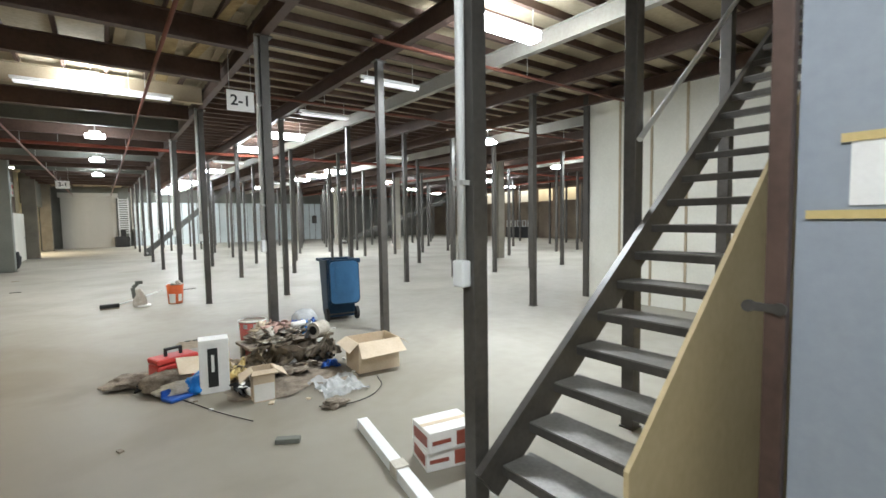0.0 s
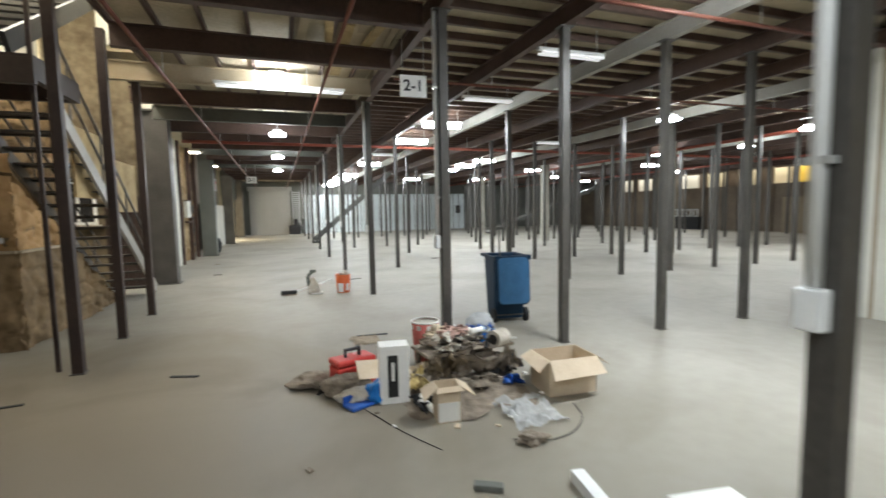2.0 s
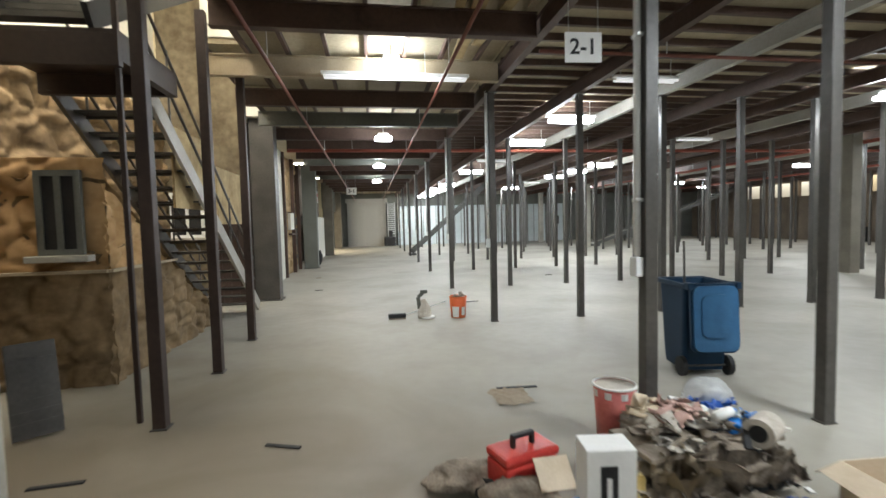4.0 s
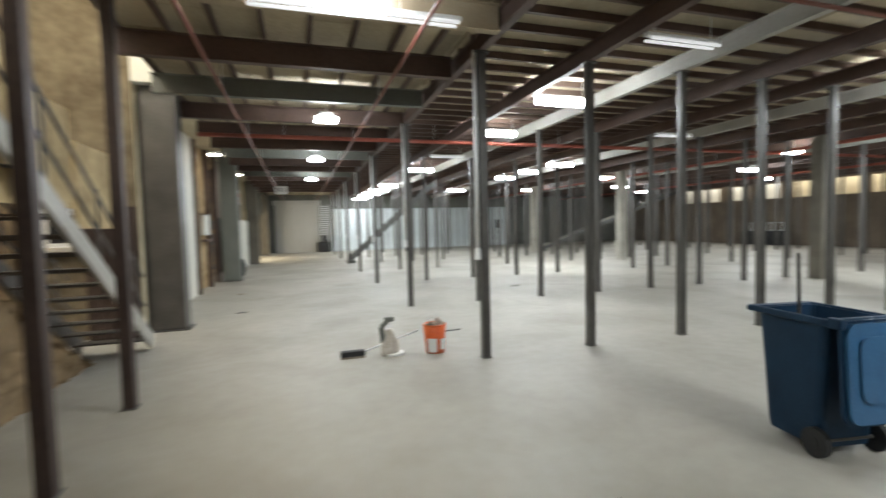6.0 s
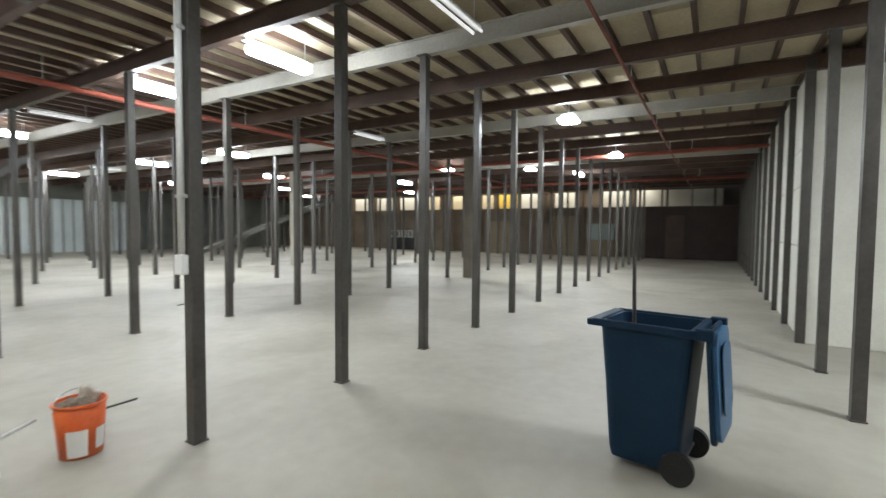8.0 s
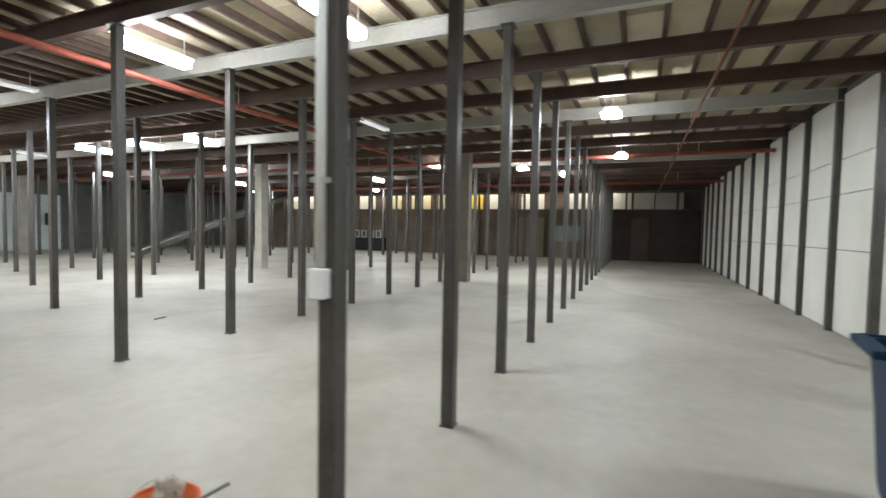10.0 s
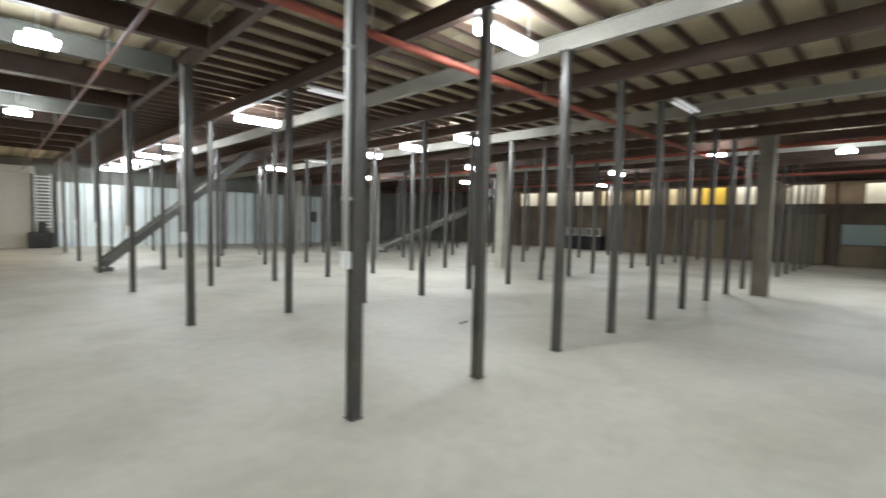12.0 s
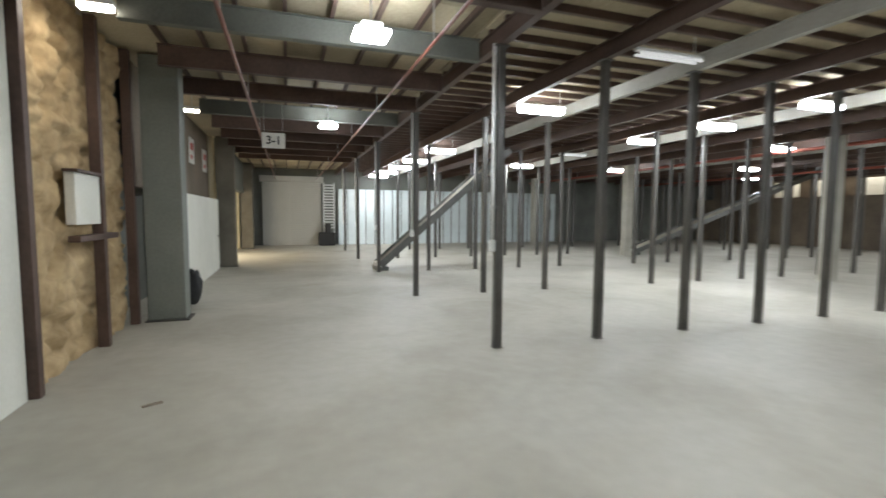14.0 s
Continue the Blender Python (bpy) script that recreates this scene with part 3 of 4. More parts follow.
first = column()
first.location = (XS[0], YS[0], 0)
for j, y in enumerate(YS):
    for i, x in enumerate(XS):
        if (i, j) == (0, 0) or (j == 0 and i > 3) or (j == 1 and i > 3) or i > 16:
            continue
        copy_thing(first, pose(x, y, 0))
for j, y in enumerate(YS):
    t = thing("power_drop", (0, y, 0), "white conduit and socket box strapped to a column", "conduit", "power drops")
    part("conduit", made(rod, ((-0.074, 0.02, 1.36), (-0.074, 0.02, 3.72), 0.025, 10)), WHITE, t, smooth=True)
    part("socket_box", made(box, ((-0.108, -0.025, 1.215), (-0.049, 0.06, 1.355), 0.008)), WHITE, t)
    for z in (1.75, 2.9):
        part("strap", made(box, ((-0.094, -0.02, z), (-0.045, 0.06, z + 0.025))), GALV, t)
for y in (7.62, 15.4, 23.0, 30.6):
    c = tagged(part("concrete_column", made(box, ((-0.16, -0.16, 0), (0.16, 0.16, 3.95), 0.02)), DARK_CONCRETE if y < 10 else CONCRETE), "square weathered concrete column on the hall floor", "column", "concrete columns")
    c.location = (10.9, y, 0)
    part("plinth", made(box, ((-0.24, -0.2, 0), (0.24, 0.2, 0.014))), CONCRETE, c)

# ---- luminaires ----
def tube_fitting(x, y, lit=True, half=0.52):
    t = thing("strip_light", (x, y, 0), "twin-tube fluorescent strip light under the deck" + ("" if lit else ", dim"), "light", "strip lights")
    part("housing", made(box, ((-half, -0.035, 3.675), (half, 0.035, 3.72), 0.01)), WHITE, t)
    if lit:
        part("diffuser", made(box, ((-0.45, -0.085, 3.56), (0.45, 0.085, 3.67), 0.03)), LIT, t)
    else:
        for d in (-0.05, 0.05):
            part("tube", made(rod, ((0.04 - half, d, 3.645), (half - 0.04, d, 3.645), 0.017)), LIT_DIM, t)
    for d in (-0.4, 0.4):
        part("hanger", made(rod, (( d, 0, 3.70), (d, 0, 4.02), 0.006, 6)), GALV, t)


for x, y in TUBES:
    tube_fitting(x, y)
for x, y in ((2.1, 3.3), (2.1, 0.7), (6.5, 8.0), (2.1, 12.0), (6.5, 20.5)):
    tube_fitting(x, y, False)
tube_fitting(-1.54, 3.47, False, 1.02)
# fitting for the added entrance lamp, out of view
tube_fitting(-1.9, -5.6)
for x, y in AISLE + LANE:
    t = thing("bay_light", (x, y, 0.22 if y == 3.25 else 0), "bright rectangular bay light hung under the deck", "light", "aisle lights")
    part("housing", made(box, ((-0.11, -0.11, 3.56), (0.11, 0.11, 3.64), 0.02)), WHITE, t)
    part("lens", made(box, ((-0.18, -0.16, 3.49), (0.18, 0.16, 3.555), 0.025)), LIT_AISLE, t)
    part("hanger", made(rod, ((0, 0, 3.64), (0, 0, 3.79 if y == 3.25 else 4.02), 0.01, 6)), GALV, t)


for y in (12.9, 17.8):
    t = thing("bulkhead_light", (-4.25, y, 0), "small warm bulkhead light under the deck edge", "light", "bulkhead lights")
    part("housing", made(box, ((-0.16, -0.06, 3.73), (0.16, 0.06, 3.79), 0.01)), WHITE, t)
    part("lens", made(box, ((-0.15, -0.055, 3.68), (0.15, 0.055, 3.73), 0.02)), LIT_WARM, t)
    part("stem", made(rod, ((0, 0, 3.79), (0, 0, 4.02), 0.01, 6)), GALV, t)

# ---- pipes ----
def pipe(name, a, b, r, mat, label):
    t = tagged(part(name, made(rod, (a, b, r, 12)), mat, smooth=True), label, "pipe")
    d = Vector(b) - Vector(a)
    n = int(d.length / 3)
    for k in range(n):
        p = Vector(a) + d * (k + 0.5) / n
        part("hanger", made(rod, (p, (p.x, p.y, 4.02), 0.006, 6)), GALV, t)


pipe("sprinkler_pipe", (-3.02, -8.9, 3.45), (-3.02, 32.9, 3.45), 0.022, DULL_RED, "red sprinkler pipe along the aisle")
pipe("sprinkler_pipe", (-1.0, -8.9, 3.45), (-1.0, 32.9, 3.45), 0.02, DULL_RED, "red sprinkler pipe along the aisle")
pipe("sprinkler_main", (-4.0, 9.3, 3.57), (25.4, 9.3, 3.57), 0.045, RED, "thick red sprinkler main across the hall")
pipe("sprinkler_pipe", (0.0, 2.08, 3.56), (25.4, 2.08, 3.56), 0.02, DULL_RED, "red sprinkler pipe across the hall")
pipe("sprinkler_pipe", (0.9, -0.97, 3.56), (5.8, -0.97, 3.56), 0.02, DULL_RED, "red sprinkler pipe across the hall")
pipe("sprinkler_main", (11.35, 0.0, 3.55), (11.35, 32.0, 3.55), 0.05, RED, "thick red sprinkler main along the hall")
pipe("sprinkler_main", (18.0, 0.0, 3.5), (18.0, 32.0, 3.5), 0.05, RED, "thick red sprinkler main along the hall")


# ---- signs ----
def sign(words, x, y, z, w, h, turn):
    t = thing("hanging_sign", (x, y, z), "white row sign with black number hanging from the deck", "sign", "row signs", turn)
    part("plate", made(box, ((-w / 2, -0.004, -h / 2), (w / 2, 0.004, h / 2))), PAPER, t)
    text("number", words, INK, pose(0, -0.0065, 0, 90), h * 0.72, t)
    for d in (-w * 0.4, w * 0.4):
        part("wire", made(rod, ((d, 0, h / 2), (d, 0, 4.02 - z), 0.003, 5)), GALV, t)


sign("2-1", -0.07, 0.85, 3.14, 0.33, 0.26, -4)
sign("3-1", -2.70, 16.8, 3.06, 0.42, 0.29, 0)


# ---- conveyors ----
def conveyor(foot, top, width, label):
    t = tagged(new("conveyor"), label, "conveyor", "conveyors")
    f, p = Vector(foot), Vector(top)
    for d in (-width / 2, width / 2):
        o = Vector((0, d, 0))
        part("side_frame", made(bar, (f + o + Vector((0, 0, 0.16)), p + o, 0.05, 0.2)), CONVEYOR, t)
    part("belt", made(bar, (f + Vector((0, 0, 0.18)), p + Vector((0, 0, 0.02)), width - 0.06, 0.03)), DARK_CONCRETE, t)
    part("drum", made(rod, (f + Vector((0, -width / 2, 0.15)), f + Vector((0, width / 2, 0.15)), 0.09, 14)), GALV, t)
    part("foot_frame", made(box, (f + Vector((-0.12, -width / 2, 0)), f + Vector((0.25, width / 2, 0.12)), 0.01)), CONVEYOR, t)


conveyor((0.1, 21.0, 0), (4.3, 21.0, 3.75), 0.7, "grey steel belt conveyor sloping up through the deck")
conveyor((11.6, 23.5, 0), (22.6, 23.5, 3.85), 0.6, "long grey belt conveyor sloping up to the deck")

# ---- things along the back wall ----
for k in range(14):
    y = 1.0 + 2.2 * k
    structure("back_post", made(box, ((25.38, y, 0), (25.5, y + 0.12, 4.0))), BROWN_WALL)
for k, (y, mat) in enumerate(((1.45, PANEL), (2.9, PANEL), (4.4, PANEL), (6.1, PANEL), (9.0, PANEL), (11.2, PANEL), (12.9, YELLOW), (14.6, CREAM), (16.6, CREAM), (18.8, CREAM), (20.9, PANEL), (23.0, PANEL), (25.2, PANEL), (27.4, PANEL))):
    tagged(part("stored_panel", made(box, ((26.4, y - 0.75, 2.81), (26.5, y + 0.65, 3.75), 0.02)), mat), ("yellow" if mat is YELLOW else "pale") + " sheet standing on the high ledge", "panel", "ledge panels")
# one long lamp with no fitting, added to brighten the ledge panels
lamp("ledge_fill", (26.0, 16.0, 3.97), (1.0, 24.0), 280, (1.0, 0.94, 0.82))
rk = thing("machine_rack", (25.0, 20.0, 0), "black machine rack with pale square openings", "rack")
part("cabinet", made(box, ((-0.3, -1.4, 0), (0.35, 1.4, 0.85), 0.02)), BLACK, rk)
for k in range(5):
    o = part("frame", made(box, ((-0.28, -1.35 + 0.56 * k, 0.86), (-0.22, -0.95 + 0.56 * k, 0.93)), ((-0.28, -1.35 + 0.56 * k, 1.3), (-0.22, -0.95 + 0.56 * k, 1.37)),
                           ((-0.28, -1.35 + 0.56 * k, 0.93), (-0.22, -1.28 + 0.56 * k, 1.3)), ((-0.28, -1.02 + 0.56 * k, 0.93), (-0.22, -0.95 + 0.56 * k, 1.3))), GALV, rk)
for k, (y, z) in enumerate(((12.0, 2.0), (9.6, 1.9), (8.0, 2.3))):
    tagged(part("board_sheet", made(box, ((25.2, y, 0), (25.3, y + 1.5, z))), DULL_BOARD if k != 1 else BROWN_WALL), "brown board leaning on the end wall", "board", "leaning boards")
tagged(part("sheet_panel", made(box, ((25.2, 5.9, 0.95), (25.32, 7.4, 1.85), 0.01)), TEAL), "pale teal sheet fixed on the end wall", "panel")
tagged(part("sheet_panel", made(box, ((25.2, 5.9, 0.0), (25.32, 7.4, 0.92), 0.01)), DULL_BOARD), "dull brown sheet below the teal one", "panel")
sw = tagged(part("switch_box", made(box, ((12.85, 32.55, 1.35), (13.2, 32.72, 2.0), 0.015)), BLACK), "black switch box on the sheet partition", "switch box")
part("cover", made(box, ((12.89, 32.535, 1.42), (13.16, 32.55, 1.93), 0.004)), STEEL, sw)
structure("lane_end", made(box, ((25.30, 0.0, 0), (25.45, 4.3, 2.75))), DARK_BROWN, "dark brown boarded lane end")
for y, w in ((2.4, 0.9),):
    structure("end_board", made(box, ((25.26, y, 0), (25.298, y + w, 2.3), 0.004)), GIRDER, "brown board on the dark lane end")
structure("lane_end_post", made(box, ((25.2, 3.55, 0), (25.299, 3.65, 2.2), 0.004)), DARK_BROWN)

# ---- right-hand stair by the entrance ----
st, top = staircase("entrance_staircase", (0.05, -3.85, 0.08), (1, 0, 0), (0, -1, 0), 0.83, 0.178, 0.206, 20, "dark open-tread steel staircase climbing beside the entrance", TREAD)
part("handrail", made(rod, ((1.4, -3.83, 2.10), (3.9, -3.83, 4.3), 0.02)), GALV, st)
part("side_board", slab(((-0.2, -4.75, 0), (3.6, -4.75, 0), (3.6, -4.75, 4.0), (3.26, -4.75, 3.98), (-0.2, -4.75, 0.70)), 0.02), BOARD, st, "tan hardboard side panel")

# door post and blue-grey sliding door by the entrance
dp = structure("door_post", made(box, ((0.25, -5.045, 0), (0.30, -4.98, 3.9), 0.006)), GIRDER, "brown-red painted steel door post")
for d in (-0.065, 0.03):
    bm = bmesh.new()
    rod(bm, (0.24, -5.0 - d, 1.25), (0.256, -5.0 - d, 1.25), 0.022, 16)
    bar(bm, (0.248, -5.01, 1.25), (0.248, -5.0 - d, 1.25), 0.012, 0.03)
    part("lug", bm, STEEL, dp)
dr = structure("door_2", made(box, ((0.30, -7.4, 0.01), (0.35, -5.05, 3.7), 0.005)), BLUE_GREY, "blue-grey painted steel door")
nt = tagged(part("taped_notice", made(box, ((0.294, -5.5, 1.60), (0.2965, -5.19, 1.80))), PAPER), "white paper notice taped to the blue-grey door", "notice")
for a, b in ((-5.32, 1.66), (-5.38, 1.64), (-5.44, 1.67)):
    part("writing", made(box, ((0.2925, a - 0.004, b), (0.2938, a + 0.004, b + 0.09))), GREY_PAINT, nt)
for z in (1.57, 1.81):
    part("tape", made(box, ((0.290, -5.62, z - 0.012), (0.2935, -5.08 if z < 1.7 else -5.165, z + 0.016))), TAPE, nt)

# ---- wheelie bin ----
def wheelie_bin(m):
    t = tagged(new("wheelie_bin"), "dark blue plastic wheelie bin with its lid hanging open", "bin")
    bm = bmesh.new()
    rings = []
    prof = [(0.0, 0.235, 0.215), (0.06, 0.245, 0.225), (0.5, 0.262, 0.255), (0.84, 0.275, 0.285), (0.89, 0.28, 0.29)]
    inner = [(0.89, 0.262, 0.272), (0.4, 0.235, 0.23), (0.03, 0.2, 0.18)]
    for z, a, b in prof + inner:
        ring = []
        for cx, cy, s in ((1, 1, 0), (-1, 1, 90), (-1, -1, 180), (1, -1, 270)):
            for k in range(4):
                ang = radians(s + 30 * k)
                ring.append(bm.verts.new((cx * (a - 0.05) + 0.05 * math.cos(ang), cy * (b - 0.05) + 0.05 * math.sin(ang) + 0.0, z + 0.05)))
        rings.append(ring)
    for r0, r1 in zip(rings, rings[1:]):
        for k in range(16):
            bm.faces.new((r0[k], r0[(k + 1) % 16], r1[(k + 1) % 16], r1[k]))
    bm.faces.new(rings[0][::-1]), bm.faces.new(rings[-1])
    bmesh.ops.recalc_face_normals(bm, faces=bm.faces[:])
    part("body", bm, BLUE, t, smooth=False)
    part("rim", made(box, ((-0.305, -0.30, 0.905), (-0.277, 0.33, 0.955), 0.01), ((0.277, -0.30, 0.905), (0.305, 0.33, 0.955), 0.01), ((-0.305, 0.285, 0.905), (0.305, 0.37, 0.95), 0.012), ((-0.305, -0.315, 0.905), (0.305, -0.27, 0.955), 0.01)), BLUE, t)
    part("handle", made(rod, ((-0.25, -0.36, 0.94), (0.25, -0.36, 0.94), 0.017)), BLUE, t, smooth=True)
    for x in (-0.27, 0.27):
        part("hinge", made(box, ((x - 0.03, -0.40, 0.90), (x + 0.03, -0.30, 0.97), 0.01)), BLUE, t)
    def outline(w, h, r, y):
        pts = []
        for cx, cz, a0 in ((w - r, -r, 0), (-w + r, -r, 90), (-w + r, -h + r, 180), (w - r, -h + r, 270)):
            pts += [(cx + r * math.cos(radians(a0 + 15 * k)), y, cz + r * math.sin(radians(a0 + 15 * k))) for k in range(7)]
        return pts
    lid = part("lid", slab(outline(0.275, 0.68, 0.09, 0.0), 0.022), BLUE, t)
    lid.matrix_basis = pose(0, -0.375, 0.955, -4)
    part("lid_dome", slab(outline(0.25, 0.64, 0.08, -0.012), 0.03), BLUE_LID, lid).location = (0, -0.02, -0.018)
    part("lid_panel", slab(outline(0.17, 0.42, 0.08, -0.044), 0.006), BLUE_LID, lid).location = (0, -0.006, -0.1)
    part("axle", made(rod, ((-0.27, -0.22, 0.1), (0.27, -0.22, 0.1), 0.012)), STEEL, t)
    for x in (-0.27, 0.27):
        w = part("wheel", made(rod, ((x - 0.025, -0.22, 0.1), (x + 0.025, -0.22, 0.1), 0.1, 24)), BLACK, t)
        part("hub", made(rod, ((x - 0.03, -0.22, 0.1), (x + 0.03, -0.22, 0.1), 0.04, 16)), BLACK, w)
    part("broom_stick", made(rod, ((-0.04, 0.1, 0.1), (-0.05, 0.13, 1.36), 0.013)), STEEL, t, "thin dark stick standing in the bin")
    t.matrix_world = m @ Matrix.Diagonal((0.88, 0.97, 1.01, 1))


wheelie_bin(pose(1.43, 1.385, 0, 0, 0, -9))


# ---- loose things by the second column ----
def bucket(x, y, r, h, mat, label, handle=True, rim_mat=None):
    t = thing("bucket", (x, y, 0), label, "bucket")
    bm = bmesh.new()
    bmesh.ops.create_cone(bm, segments=28, radius1=r * 0.82, radius2=r, depth=h, cap_ends=False, matrix=Matrix.Translation((0, 0, h / 2)))
    bmesh.ops.create_circle(bm, segments=28, radius=r * 0.82, cap_ends=True, matrix=Matrix.Translation((0, 0, 0.004)))
    bm.normal_update()
    bmesh.ops.solidify(bm, geom=bm.faces[:], thickness=0.006)
    part("body", bm, mat, t, smooth=True)
    bm = bmesh.new()
    for k in range(28):
        a, b = radians(360 / 28 * k), radians(360 / 28 * (k + 1))
        rod(bm, (r * math.cos(a), r * math.sin(a), h), (r * math.cos(b), r * math.sin(b), h), 0.009, 6)
    part("rim", bm, rim_mat or mat, t)
    if handle:
        bm = bmesh.new()
        for k in range(12):
            a, b = radians(15 * k), radians(15 * (k + 1))
            rod(bm, (r * math.cos(a), r * 0.5 * math.sin(a), h - 0.03 + 0.1 * math.sin(a)), (r * math.cos(b), r * 0.5 * math.sin(b), h - 0.03 + 0.1 * math.sin(b)), 0.004, 5)
        part("handle", bm, GALV, t)
    return t


def label_patch(t, r, a0, a1, z0, z1, mat, name="label"):
    bm = bmesh.new()
    n = 8
    vs = [[bm.verts.new((r(z) * math.cos(radians(a0 + (a1 - a0) * k / n)), r(z) * math.sin(radians(a0 + (a1 - a0) * k / n)), z)) for k in range(n + 1)] for z in (z0, z1)]
    for k in range(n):
        bm.faces.new((vs[0][k], vs[0][k + 1], vs[1][k + 1], vs[1][k]))
    bm.normal_update()
    bmesh.ops.solidify(bm, geom=bm.faces[:], thickness=-0.002)
    part(name, bm, mat, t)


b = bucket(-0.51, 4.75, 0.15, 0.36, ORANGE, "orange plastic bucket with a white label on the floor")
label_patch(b, lambda z: 0.15 * (0.82 + 0.18 * z / 0.36) + 0.004, 215, 265, 0.02, 0.20, PAPER)
label_patch(b, lambda z: 0.15 * (0.82 + 0.18 * z / 0.36) + 0.004, 285, 315, 0.05, 0.19, PAPER)
part("stick", made(rod, ((0.1, 0.05, 0.24), (0.36, 0.0, 0.26), 0.008)), STEEL, b)


def lumpy(name, place, size, mat, seed, label, category, group="", rough=0.35, flat=0.0):
    bm = bmesh.new()
    bmesh.ops.create_icosphere(bm, subdivisions=4, radius=0.5)
    for v in bm.verts:
        d = 1 + rough * noise.noise(v.co * 3.2 + Vector((seed, 0, 0))) + rough * 0.5 * noise.noise(v.co * 8 + Vector((0, seed, 0)))
        q = v.co * d
        v.co = Vector((q.x * size[0], q.y * size[1], max(0.0, (q.z + 0.42) * size[2])))
    ob = tagged(part(name, bm, mat, smooth=True), label, category, group)
    ob.location = place
    return ob


lumpy("crumpled_cloth", (-0.53, 4.75, 0.26), (0.22, 0.22, 0.13), RAG, 21, "dirty cloth stuffed into the orange bucket", "rags", "rags", 0.5)
lumpy("crumpled_cloth", (-0.45, 4.78, 0.30), (0.12, 0.1, 0.14), PALE_RAG, 23, "pale cloth stuffed into the orange bucket", "rags", "rags", 0.5)
tr = thing("spray_bottle", (-1.09, 4.86, 0), "white bag with a grey trigger bottle standing on the floor", "bottle")
bm = bmesh.new()
bmesh.ops.create_cone(bm, cap_ends=True, segments=14, radius1=0.12, radius2=0.06, depth=0.32, matrix=Matrix.Translation((0, 0, 0.16)))
bmesh.ops.subdivide_edges(bm, edges=bm.edges[:], cuts=3, use_grid_fill=True)
for v in bm.verts:
    v.co += 0.05 * noise.noise_vector(v.co * 9)
    v.co.z = max(0.0, v.co.z)
part("bag", bm, PALE_RAG, tr, "crumpled white bag", smooth=True)
part("neck", made(rod, ((-0.08, 0, 0.16), (-0.1, 0, 0.36), 0.035, 12), ((-0.1, 0, 0.36), (-0.02, 0, 0.43), 0.032, 12)), GREY_PAINT, tr)
part("trigger", made(box, ((-0.06, -0.03, 0.42), (0.06, 0.03, 0.48), 0.01)), GREY_PAINT, tr)
part("base_dish", made(rod, ((0.05, -0.02, 0.0), (0.05, -0.02, 0.025), 0.13, 20)), PAPER, tr)
br = thing("broom", (-1.55, 4.86, 0), "short broom with a dark head lying on the floor", "broom")
part("head", made(box, ((-0.16, -0.05, 0.02), (0.14, 0.05, 0.09), 0.012)), BLACK, br)
part("bristles", made(box, ((-0.155, -0.055, 0.0), (0.135, 0.055, 0.022))), RAG, br)
part("handle", made(rod, ((0.12, 0.0, 0.06), (0.85, 0.05, 0.26), 0.012)), GALV, br)

# ---- rubbish heap round the signed column ----
def carton(name, place, size, turn, mat, label, open_top=True, flap=0.8):
    t = thing(name, place, label, "box", "", turn)
    a, b, h = size[0] / 2, size[1] / 2, size[2]
    k = 0.006
    for lo, hi in (((-a, -b, 0), (a, -b + k, h)), ((-a, b - k, 0), (a, b, h)), ((-a, -b + k, 0), (-a + k, b - k, h)), ((a - k, -b + k, 0), (a, b - k, h))):
        part("side", made(box, (lo, hi)), mat, t)
    part("bottom", made(box, ((-a + k, -b + k, 0), (a - k, b - k, k))), mat, t)
    if open_top:
        for s in (-1, 1):
            part("flap", slab(((-a, s * b, h), (a, s * b, h), (a + 0.03, s * (b + 0.10 * flap), h - 0.10 * flap), (-a - 0.02, s * (b + 0.11 * flap), h - 0.11 * flap)), 0.005), mat, t)
            part("flap", slab(((s * a, -b, h), (s * a, b, h), (s * (a + 0.10), b + 0.02, h - 0.06), (s * (a + 0.11), -b - 0.02, h - 0.08)), 0.005), mat, t)
    else:
        part("lid", made(box, ((-a, -b, h), (a, b, h + k))), mat, t)
    return t


carton("cardboard_box", (0.68, -1.20, 0), (0.46, 0.36, 0.32), -4, CARD, "open brown cardboard box with drooping flaps", True, 1.2)
c = carton("cardboard_box", (-0.52, -1.40, 0), (0.18, 0.17, 0.28), -6, CARD, "small open brown cardboard box with white label", True, 0.3)
part("label", made(box, ((-0.085, -0.089, 0.01), (0.085, -0.086, 0.16))), PAPER, c)
c = thing("white_carton", (-0.82, -0.90, 0), "tall white carton with a black stripe standing upright", "box", "", -8)
part("body", made(box, ((-0.125, -0.09, 0), (0.125, 0.09, 0.50), 0.006)), PAPER, c)
part("stripe", made(box, ((-0.055, -0.0935, 0.06), (0.03, -0.0905, 0.42))), INK, c)
part("text_bar", made(box, ((-0.025, -0.096, 0.2), (0.0, -0.0937, 0.36))), PAPER, c)
part("side_strip", made(box, ((0.126, -0.05, 0.05), (0.128, 0.05, 0.46))), YELLOW, c)
tb = thing("toolbox", (-1.10, -0.42, 0.0), "red plastic toolbox with a black handle", "toolbox", "", 18)
part("body", made(box, ((-0.19, -0.11, 0), (0.19, 0.11, 0.22), 0.02)), RED_PAINT, tb)
part("lid", made(box, ((-0.195, -0.115, 0.225), (0.195, 0.115, 0.28), 0.02)), RED_PAINT, tb)
part("handle", made(box, ((-0.08, -0.015, 0.27), (-0.06, 0.015, 0.34)), ((0.06, -0.015, 0.27), (0.08, 0.015, 0.34)), ((-0.08, -0.018, 0.335), (0.08, 0.018, 0.36), 0.006)), BLACK, tb)
o = tagged(part("card_scrap", made(box, ((-0.12, -0.09, 0), (0.12, 0.09, 0.005))), CARD), "torn tan card propped on the toolbox", "card")
